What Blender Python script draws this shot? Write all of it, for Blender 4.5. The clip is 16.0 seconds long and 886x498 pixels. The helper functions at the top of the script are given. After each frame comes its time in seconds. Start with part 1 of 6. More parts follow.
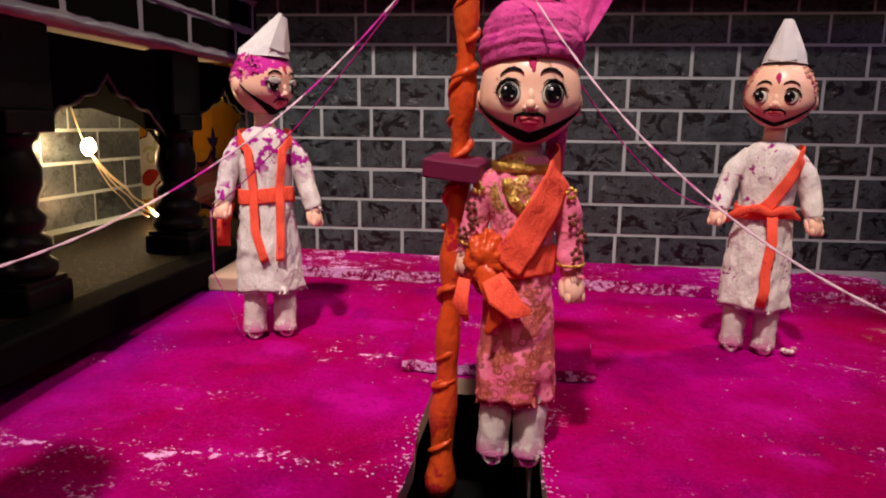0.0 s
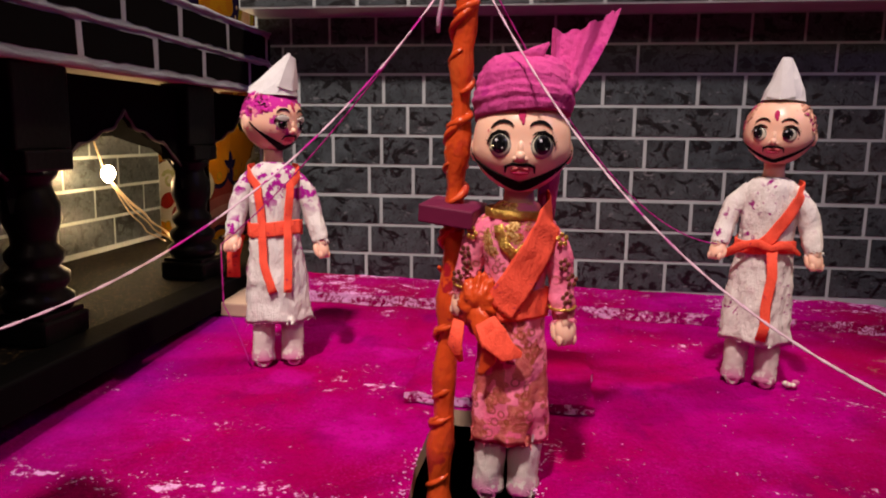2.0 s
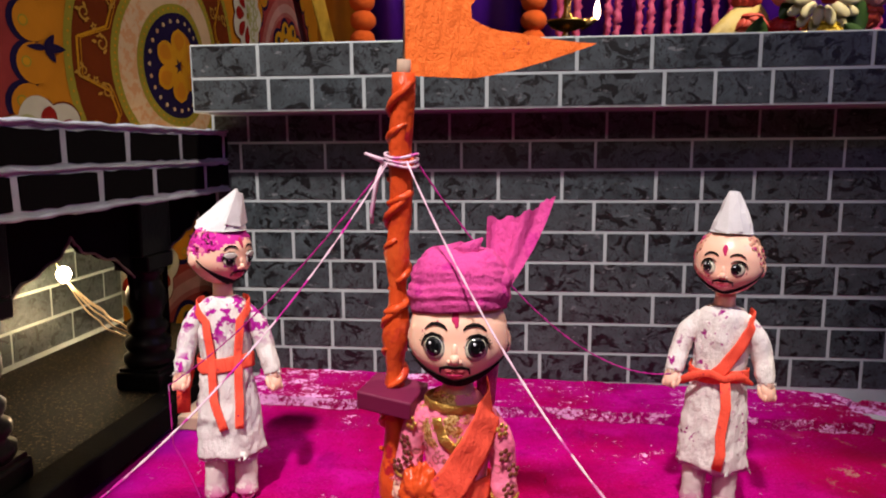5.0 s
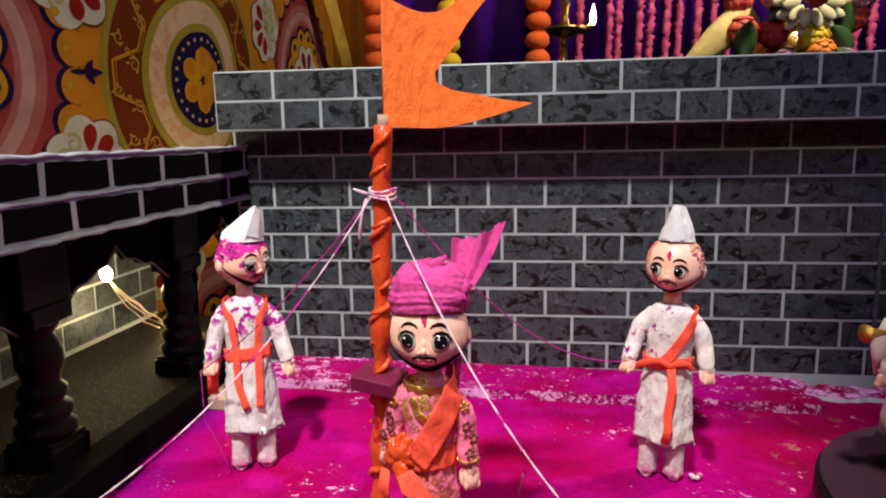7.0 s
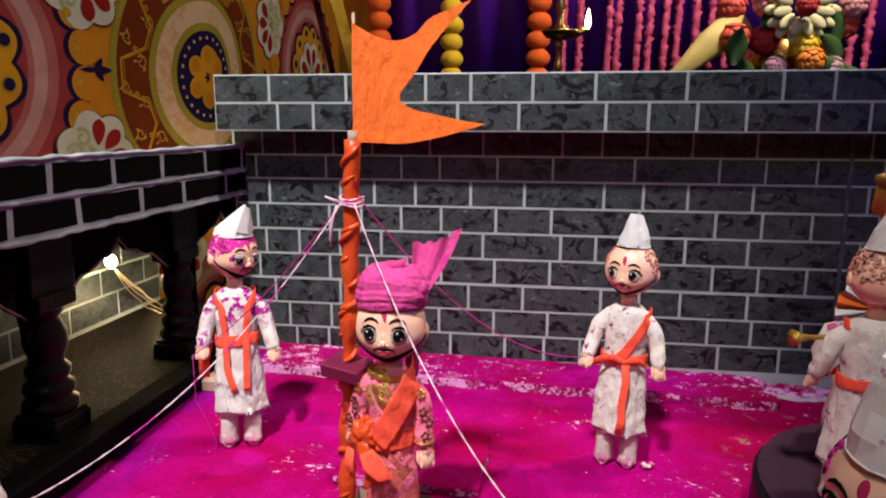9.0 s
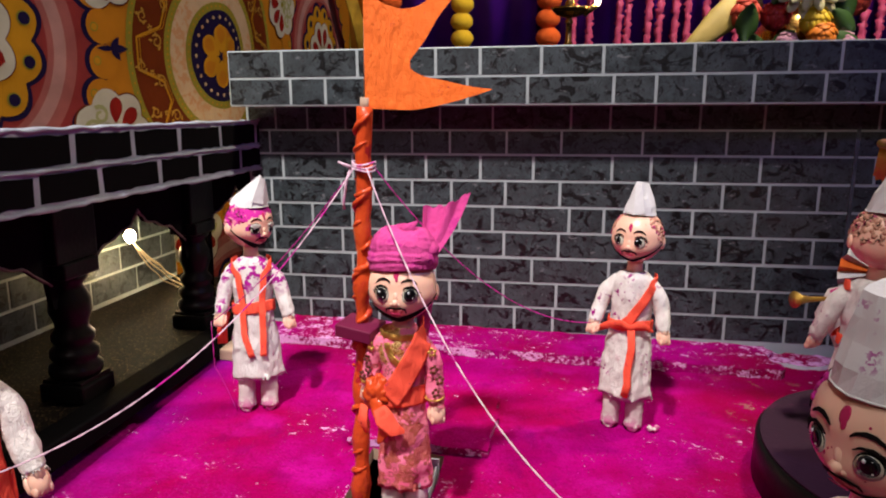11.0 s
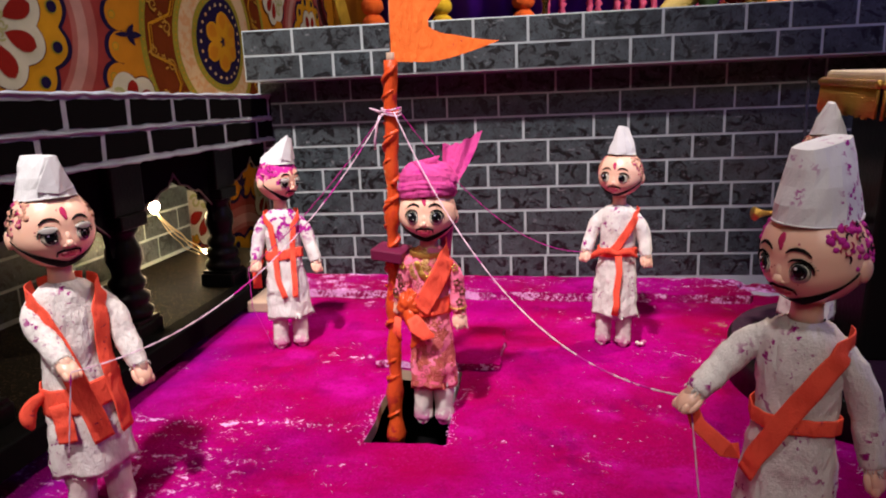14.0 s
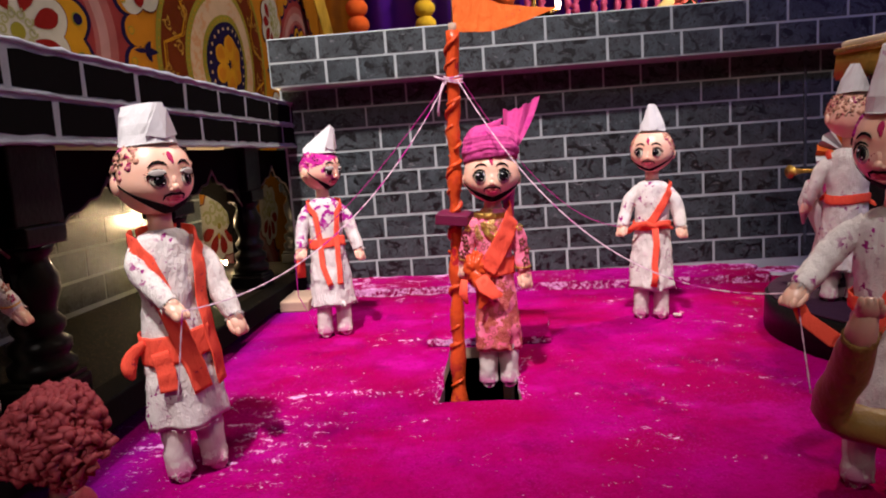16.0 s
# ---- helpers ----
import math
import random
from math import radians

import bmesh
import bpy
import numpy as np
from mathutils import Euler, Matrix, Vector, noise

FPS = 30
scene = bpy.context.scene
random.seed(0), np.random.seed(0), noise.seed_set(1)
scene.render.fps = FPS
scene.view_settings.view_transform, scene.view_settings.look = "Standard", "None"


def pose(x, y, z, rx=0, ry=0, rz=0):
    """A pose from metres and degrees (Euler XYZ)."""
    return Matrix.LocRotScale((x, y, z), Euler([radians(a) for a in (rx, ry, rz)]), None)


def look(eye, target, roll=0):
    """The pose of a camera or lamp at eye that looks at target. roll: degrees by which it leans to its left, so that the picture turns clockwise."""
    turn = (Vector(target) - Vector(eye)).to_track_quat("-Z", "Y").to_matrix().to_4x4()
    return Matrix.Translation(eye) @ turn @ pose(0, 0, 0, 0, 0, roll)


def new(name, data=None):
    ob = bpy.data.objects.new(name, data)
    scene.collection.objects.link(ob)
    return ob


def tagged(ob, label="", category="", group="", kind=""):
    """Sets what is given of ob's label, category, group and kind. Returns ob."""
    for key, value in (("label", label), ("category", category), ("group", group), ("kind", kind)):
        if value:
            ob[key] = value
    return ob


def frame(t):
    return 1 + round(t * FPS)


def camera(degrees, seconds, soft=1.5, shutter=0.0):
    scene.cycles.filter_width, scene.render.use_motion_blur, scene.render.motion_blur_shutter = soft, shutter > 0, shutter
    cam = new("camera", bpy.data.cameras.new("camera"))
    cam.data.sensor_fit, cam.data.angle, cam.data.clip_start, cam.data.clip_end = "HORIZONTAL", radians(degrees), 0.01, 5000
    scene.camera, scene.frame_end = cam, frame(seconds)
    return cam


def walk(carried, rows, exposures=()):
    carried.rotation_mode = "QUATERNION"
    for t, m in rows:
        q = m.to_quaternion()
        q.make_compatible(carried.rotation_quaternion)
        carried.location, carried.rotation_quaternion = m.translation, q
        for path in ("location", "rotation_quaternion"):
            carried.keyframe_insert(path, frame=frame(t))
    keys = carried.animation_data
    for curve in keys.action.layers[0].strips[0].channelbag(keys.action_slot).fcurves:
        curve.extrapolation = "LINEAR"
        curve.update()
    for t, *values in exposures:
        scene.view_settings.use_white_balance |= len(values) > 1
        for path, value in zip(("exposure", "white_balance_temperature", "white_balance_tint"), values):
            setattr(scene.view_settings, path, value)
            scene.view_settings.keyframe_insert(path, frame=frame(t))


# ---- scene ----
cam = camera(66.8, 16.0, soft=2.0)
PATH = [
    (0, (0.047, 0.017, 0.213), (-0.128, 1.956, -0.244), 1.6),
    (0.5, (0.049, 0.014, 0.209), (-0.163, 1.952, -0.236), 1.9),
    (1, (0.05, 0.008, 0.214), (-0.197, 1.942, -0.23), 2.1),
    (1.5, (0.058, 0.006, 0.223), (-0.197, 1.939, -0.222), 2.2),
    (2, (0.062, 0.011, 0.235), (-0.175, 1.95, -0.195), 1.4),
    (2.5, (0.065, 0.021, 0.254), (-0.145, 1.966, -0.163), 1.2),
    (3, (0.071, 0.024, 0.27), (-0.148, 1.972, -0.129), 0.9),
    (3.5, (0.071, 0.027, 0.287), (-0.14, 1.977, -0.104), 0.8),
    (4, (0.076, 0.034, 0.303), (-0.119, 1.989, -0.075), 0.5),
    (4.5, (0.083, 0.043, 0.318), (-0.085, 1.999, -0.064), 1.1),
    (5, (0.084, 0.04, 0.333), (-0.107, 1.992, -0.059), 0.5),
    (7.5, (0.137, -0.064, 0.375), (-0.134, 1.869, -0.063), 0.2),
    (8, (0.144, -0.074, 0.383), (-0.14, 1.856, -0.056), 1.0),
    (8.5, (0.154, -0.084, 0.404), (-0.132, 1.846, -0.036), 0.8),
    (9, (0.17, -0.089, 0.394), (-0.113, 1.835, -0.07), 0.9),
    (11.3, (0.175, -0.111, 0.381), (-0.146, 1.797, -0.127), 0.6),
    (11.5, (0.165, -0.11, 0.38), (-0.166, 1.797, -0.122), 1.0),
    (12, (0.155, -0.108, 0.37), (-0.238, 1.784, -0.144), 1.1),
    (12.5, (0.158, -0.108, 0.372), (-0.233, 1.78, -0.16), 1.2),
    (13, (0.173, -0.15, 0.38), (-0.181, 1.748, -0.144), 1.9),
    (13.5, (0.171, -0.194, 0.379), (-0.09, 1.719, -0.144), 1.2),
    (14, (0.153, -0.228, 0.348), (-0.095, 1.687, -0.176), -1.5),
    (14.5, (0.108, -0.244, 0.316), (-0.12, 1.688, -0.145), -0.6),
    (15, (0.079, -0.246, 0.291), (-0.081, 1.696, -0.162), -1.1),
    (15.5, (0.056, -0.252, 0.277), (-0.06, 1.711, -0.088), -2.8),
    (16, (0.051, -0.277, 0.268), (-0.081, 1.684, -0.105), -3.1),
]
walk(cam, [(t, look(eye, target, roll)) for t, eye, target, roll in PATH], exposures=[(0, -0.73, 7250, 24), (1.5, -0.73, 7250, 24), (3, -0.58, 7000, 20), (5, -0.32, 6550, 15), (8, -0.27, 6350, 10), (12, -0.29, 6350, 13), (14, -0.18, 6400, 16), (16, -0.17, 6450, 19)])

# ---- light ----
world = bpy.data.worlds.new("world")
scene.world = world
world.use_nodes = True
world.node_tree.nodes["Background"].inputs[0].default_value = (0.9, 0.85, 1.0, 1)
world.node_tree.nodes["Background"].inputs[1].default_value = 0.014


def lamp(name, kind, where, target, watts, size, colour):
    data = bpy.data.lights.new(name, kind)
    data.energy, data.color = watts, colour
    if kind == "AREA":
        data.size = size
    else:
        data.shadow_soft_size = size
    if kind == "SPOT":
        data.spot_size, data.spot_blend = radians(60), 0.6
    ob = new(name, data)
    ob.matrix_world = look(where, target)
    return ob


key = lamp("ceiling_spot", "SPOT", (-0.32, -0.88, 2.92), (-0.09, 0.61, 0.21), 960.0, 0.09, (1.0, 0.92, 0.89))
key.data.spot_size, key.data.spot_blend = radians(25), 1.0
# unseen lamp added to brighten the altar and its curtain
lamp("altar_fill", "AREA", (0.95, 1.1, 1.7), (0.5, 1.9, 0.5), 46.0, 0.15, (1.0, 0.85, 0.65))
lamp("blue_spot", "AREA", (1.0, 0.2, 0.9), (0.60, 0.84, 0.28), 2.2, 0.05, (0.25, 0.2, 1.0))

# unseen fill added behind the camera to lift the dolls' fronts
lamp("front_fill", "AREA", (0.20, -2.2, 2.3), (0.10, 0.2, 0.15), 22.0, 0.6, (1.0, 0.90, 0.82))

# ---- materials ----


def nodes_of(name, rough=0.6, metal=0.0, spec=0.5):
    m = bpy.data.materials.new(name)
    m.use_nodes = True
    nt = m.node_tree
    b = nt.nodes["Principled BSDF"]
    b.inputs["Roughness"].default_value = rough
    b.inputs["Metallic"].default_value = metal
    b.inputs["Specular IOR Level"].default_value = spec
    return m, nt, b


def noise_fac(nt, scale, detail=4.0, low=0.4, high=0.6, rough=0.55, coords="Object", stretch=None, warp=0.0):
    place = coords == "Place"
    tc = nt.nodes.new("ShaderNodeNewGeometry" if place else "ShaderNodeTexCoord")
    coords = "Position" if place else coords
    n = nt.nodes.new("ShaderNodeTexNoise")
    n.inputs["Scale"].default_value, n.inputs["Detail"].default_value, n.inputs["Roughness"].default_value = scale, detail, rough
    n.inputs["Distortion"].default_value = warp
    out = tc.outputs[coords]
    if stretch:
        mp = nt.nodes.new("ShaderNodeMapping")
        mp.inputs["Scale"].default_value = stretch
        nt.links.new(out, mp.inputs["Vector"])
        out = mp.outputs["Vector"]
    nt.links.new(out, n.inputs["Vector"])
    r = nt.nodes.new("ShaderNodeMapRange")
    r.inputs["From Min"].default_value, r.inputs["From Max"].default_value = low, high
    nt.links.new(n.outputs["Fac"], r.inputs["Value"])
    return r.outputs["Result"]


def mixed(nt, fac, a, b):
    m = nt.nodes.new("ShaderNodeMix")
    m.data_type = "RGBA"
    if isinstance(fac, (int, float)):
        m.inputs["Factor"].default_value = fac
    else:
        nt.links.new(fac, m.inputs["Factor"])
    for v, k in ((a, "A"), (b, "B")):
        sock = [s for s in m.inputs if s.name == k and s.type == "RGBA"][0]
        if isinstance(v, tuple):
            sock.default_value = (*v[:3], 1)
        else:
            nt.links.new(v, sock)
    return [s for s in m.outputs if s.type == "RGBA"][0]


def times(nt, a, b):
    m = nt.nodes.new("ShaderNodeMath")
    m.operation = "MULTIPLY"
    for v, i in ((a, 0), (b, 1)):
        if isinstance(v, (int, float)):
            m.inputs[i].default_value = v
        else:
            nt.links.new(v, m.inputs[i])
    return m.outputs[0]


def relief(nt, b, fac, strength, dist=0.002):
    n = nt.nodes.new("ShaderNodeBump")
    n.inputs["Strength"].default_value, n.inputs["Distance"].default_value = strength, dist
    nt.links.new(fac, n.inputs["Height"])
    nt.links.new(n.outputs["Normal"], b.inputs["Normal"])


def plain(name, colour, rough=0.55, metal=0.0, grain=120.0, vary=0.25, bump=0.15, spec=0.5):
    """A painted or moulded surface with a fine grain and a slow change of tone."""
    m, nt, b = nodes_of(name, rough, metal, spec)
    slow = noise_fac(nt, 18.0, 3.0, 0.3, 0.7)
    fine = noise_fac(nt, grain, 4.0, 0.3, 0.7)
    dark = tuple(c * (1 - vary) for c in colour)
    c1 = mixed(nt, slow, dark, colour)
    c2 = mixed(nt, times(nt, fine, 0.35), c1, tuple(c * (1 - 0.6 * vary) for c in colour))
    nt.links.new(c2, b.inputs["Base Color"])
    relief(nt, b, fine, bump, 0.001)
    return m


def spattered(name, base, stain, scale, amount, rough=0.85, grain=900.0, second=None, crease=0.25, above=None):
    """Cloth or paper with splashes of dry colour on it. amount: 0 none, 1 much."""
    m, nt, b = nodes_of(name, rough, 0.0, 0.3)
    slow = noise_fac(nt, 40.0, 3.0, 0.3, 0.7)
    c = mixed(nt, slow, tuple(v * 0.86 for v in base), base)
    lo = 0.68 - 0.16 * amount
    f = noise_fac(nt, scale, 3.0, lo, lo + 0.03, 0.6)
    patch = noise_fac(nt, scale * 0.15, 2.0, 0.64 - 0.22 * amount, 0.72 - 0.22 * amount)
    if above:
        tc = nt.nodes.new("ShaderNodeTexCoord")
        sep = nt.nodes.new("ShaderNodeSeparateXYZ")
        nt.links.new(tc.outputs["Object"], sep.inputs[0])
        up = nt.nodes.new("ShaderNodeMapRange")
        up.inputs["From Min"].default_value, up.inputs["From Max"].default_value = above
        up.inputs["To Min"].default_value = 0.0
        nt.links.new(sep.outputs["Z"], up.inputs["Value"])
        rare = noise_fac(nt, scale * 0.2, 2.0, 0.60, 0.64)
        most = nt.nodes.new("ShaderNodeMath")
        most.operation = "MAXIMUM"
        nt.links.new(up.outputs["Result"], most.inputs[0])
        nt.links.new(rare, most.inputs[1])
        patch = times(nt, patch, most.outputs[0])
    c = mixed(nt, times(nt, f, patch), c, stain)
    if second:
        g = noise_fac(nt, scale * 0.5, 4.0, 0.6, 0.75, 0.5, "Object", (1.3, 0.8, 1.1))
        c = mixed(nt, times(nt, g, 0.3), c, second)
    nt.links.new(c, b.inputs["Base Color"])
    weave = noise_fac(nt, grain, 2.0, 0.3, 0.7)
    folds = noise_fac(nt, 95.0, 3.0, 0.25, 0.75, 0.55, "Object", (1.4, 1.4, 0.6))
    add = nt.nodes.new("ShaderNodeMath")
    add.operation = "MULTIPLY_ADD"
    nt.links.new(weave, add.inputs[0])
    add.inputs[1].default_value = 0.15
    nt.links.new(folds, add.inputs[2])
    relief(nt, b, add.outputs[0], crease, 0.003)
    return m


def glowing(name, colour, strength):
    m, nt, b = nodes_of(name)
    b.inputs["Base Color"].default_value = (*colour, 1)
    b.inputs["Emission Color"].default_value = (*colour, 1)
    b.inputs["Emission Strength"].default_value = strength
    return m


def band_of(nt, value, centre, half):
    """1 where a value lies at centre, falling to 0 at half to either side."""
    off = nt.nodes.new("ShaderNodeMath")
    off.operation = "SUBTRACT"
    nt.links.new(value, off.inputs[0])
    off.inputs[1].default_value = centre
    ab = nt.nodes.new("ShaderNodeMath")
    ab.operation = "ABSOLUTE"
    nt.links.new(off.outputs[0], ab.inputs[0])
    near = nt.nodes.new("ShaderNodeMapRange")
    near.inputs["From Min"].default_value, near.inputs["From Max"].default_value = half, 0.0
    nt.links.new(ab.outputs[0], near.inputs["Value"])
    return near.outputs["Result"]


def larger(nt, a, b):
    m = nt.nodes.new("ShaderNodeMath")
    m.operation = "MAXIMUM"
    nt.links.new(a, m.inputs[0])
    nt.links.new(b, m.inputs[1])
    return m.outputs[0]


def powder_floor(name, more=0.0):
    """Board thick with dry magenta colour: crimson patches, fuzzy white dust in drifts, most of it along the board joint."""
    m, nt, b = nodes_of(name, 0.97, 0.0, 0.03)
    big = noise_fac(nt, 4.2, 4.0, 0.40, 0.60, 0.6)
    mid = noise_fac(nt, 22.0, 5.0, 0.35, 0.65, 0.65)
    c = mixed(nt, big, (0.28, 0.0, 0.060), (0.34, 0.0, 0.165))
    c = mixed(nt, times(nt, mid, 0.40), c, (0.19, 0.0, 0.065))
    c = mixed(nt, times(nt, noise_fac(nt, 11.0, 3.0, 0.54, 0.66, 0.5, "Object", (1, 1.4, 1)), 0.55), c, (0.42, 0.004, 0.23))
    c = mixed(nt, times(nt, noise_fac(nt, 13.0, 4.0, 0.56, 0.68, 0.6, "Object", (1.3, 1, 1)), 0.6), c, (0.13, 0.0, 0.065))
    c = mixed(nt, times(nt, noise_fac(nt, 150.0, 5.0, 0.50, 0.66, 0.7), 0.5), c, (0.17, 0.0, 0.045))
    c = mixed(nt, times(nt, noise_fac(nt, 3.1, 3.0, 0.50, 0.60, 0.5, "Object", (1.0, 1.5, 1.0)), 0.75), c, (0.24, 0.0, 0.028))
    c = mixed(nt, times(nt, times(nt, noise_fac(nt, 420.0, 4.0, 0.50, 0.66, 0.7), noise_fac(nt, 17.0, 4.0, 0.38, 0.62)), 0.35), c, (0.50, 0.015, 0.30))
    tc = nt.nodes.new("ShaderNodeTexCoord")
    sep = nt.nodes.new("ShaderNodeSeparateXYZ")
    nt.links.new(tc.outputs["Object"], sep.inputs[0])
    wob = noise_fac(nt, 9.0, 3.0, 0.3, 0.7)
    d = nt.nodes.new("ShaderNodeMath")
    d.operation = "MULTIPLY_ADD"
    nt.links.new(wob, d.inputs[0])
    d.inputs[1].default_value = 0.02
    nt.links.new(sep.outputs["Y"], d.inputs[2])
    leftward = nt.nodes.new("ShaderNodeMapRange")
    leftward.inputs["From Min"].default_value, leftward.inputs["From Max"].default_value = 0.012, -0.03
    nt.links.new(sep.outputs["X"], leftward.inputs["Value"])
    seam = times(nt, band_of(nt, d.outputs[0], 0.372, 0.016), leftward.outputs["Result"])
    drift = noise_fac(nt, 8.0, 4.0, 0.47 - more, 0.76 - more, 0.65, "Object", (1.0, 1.6, 1.0))
    dust = noise_fac(nt, 230.0, 4.0, 0.0, 1.0, 0.7, "Object", (0.9, 1.15, 1.0), 0.8)
    lump = noise_fac(nt, 64.0, 7.0, 0.46 - 0.6 * more, 0.64 - 0.6 * more, 0.7, "Object", (0.8, 1.2, 1.0))
    west = nt.nodes.new("ShaderNodeMapRange")
    west.inputs["From Min"].default_value, west.inputs["From Max"].default_value = -0.05, -0.13
    nt.links.new(sep.outputs["X"], west.inputs["Value"])
    heap = times(nt, times(nt, band_of(nt, sep.outputs["Y"], 0.27, 0.15), west.outputs["Result"]), 0.8)
    white = times(nt, larger(nt, larger(nt, drift, seam), heap), lump)
    lift = nt.nodes.new("ShaderNodeMath")
    lift.operation = "MULTIPLY_ADD"
    nt.links.new(white, lift.inputs[0])
    lift.inputs[1].default_value = 0.46
    nt.links.new(dust, lift.inputs[2])
    fleck = nt.nodes.new("ShaderNodeMapRange")
    fleck.inputs["From Min"].default_value, fleck.inputs["From Max"].default_value = 0.70 - 0.5 * more, 0.80 - 0.5 * more
    nt.links.new(lift.outputs[0], fleck.inputs["Value"])
    c = mixed(nt, times(nt, fleck.outputs["Result"], 0.88), c, (0.74, 0.38, 0.68))
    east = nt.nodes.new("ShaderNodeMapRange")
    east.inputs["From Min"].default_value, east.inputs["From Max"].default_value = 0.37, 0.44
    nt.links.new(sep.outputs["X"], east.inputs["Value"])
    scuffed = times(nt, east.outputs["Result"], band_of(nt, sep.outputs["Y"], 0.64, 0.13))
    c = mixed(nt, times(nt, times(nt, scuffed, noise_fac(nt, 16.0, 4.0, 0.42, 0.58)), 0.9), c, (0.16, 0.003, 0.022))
    bare = times(nt, times(nt, scuffed, noise_fac(nt, 26.0, 6.0, 0.59, 0.62, 0.7)), noise_fac(nt, 190.0, 3.0, 0.36, 0.5))
    c = mixed(nt, bare, c, (0.30, 0.17, 0.13))
    # darker violet in patches towards the board's arcade edge
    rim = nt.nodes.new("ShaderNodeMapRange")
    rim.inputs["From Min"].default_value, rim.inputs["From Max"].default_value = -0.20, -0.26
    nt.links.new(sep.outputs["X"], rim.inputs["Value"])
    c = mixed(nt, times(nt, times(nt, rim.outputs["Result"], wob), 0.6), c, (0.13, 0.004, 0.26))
    nt.links.new(c, b.inputs["Base Color"])
    relief(nt, b, noise_fac(nt, 260.0, 5.0, 0.3, 0.7), 0.7, 0.0015)
    return m


def slate(name):
    """Printed slate: blue-grey with black flaws, a slight sheen."""
    m, nt, b = nodes_of(name, 0.36, 0.0, 0.5)
    info = nt.nodes.new("ShaderNodeObjectInfo")
    slow = noise_fac(nt, 45.0, 5.0, 0.3, 0.7, 0.65, "Place", (1, 1, 1))
    c = mixed(nt, slow, (0.012, 0.017, 0.019), (0.053, 0.070, 0.075))
    tone = nt.nodes.new("ShaderNodeMapRange")
    tone.inputs["To Min"].default_value, tone.inputs["To Max"].default_value = 0.0, 0.35
    nt.links.new(info.outputs["Random"], tone.inputs["Value"])
    c = mixed(nt, tone.outputs["Result"], c, (0.05, 0.055, 0.055))
    flaw = noise_fac(nt, 46.0, 8.0, 0.555, 0.566, 0.62, "Place", (0.9, 1, 1.2), 1.6)
    c = mixed(nt, times(nt, flaw, 1.0), c, (0.0025, 0.0025, 0.003))
    streak = noise_fac(nt, 95.0, 7.0, 0.565, 0.58, 0.62, "Place", (1.3, 1, 0.9), 2.5)
    c = mixed(nt, times(nt, streak, 0.8), c, (0.010, 0.010, 0.011))
    pale = noise_fac(nt, 90.0, 6.0, 0.62, 0.66, 0.7, "Place", (0.7, 1, 1.4))
    c = mixed(nt, times(nt, pale, 0.5), c, (0.2, 0.21, 0.21))
    nt.links.new(c, b.inputs["Base Color"])
    relief(nt, b, noise_fac(nt, 130.0, 4.0, 0.3, 0.7), 0.2, 0.0008)
    return m


def granite(name):
    m, nt, b = nodes_of(name, 0.7, 0.0, 0.06)
    f = noise_fac(nt, 330.0, 3.0, 0.57, 0.66, 0.6)
    g = noise_fac(nt, 30.0, 3.0, 0.3, 0.7)
    c = mixed(nt, g, (0.002, 0.0018, 0.0016), (0.006, 0.005, 0.004))
    c = mixed(nt, f, c, (0.066, 0.046, 0.022))
    nt.links.new(c, b.inputs["Base Color"])
    relief(nt, b, f, 0.4, 0.001)
    return m


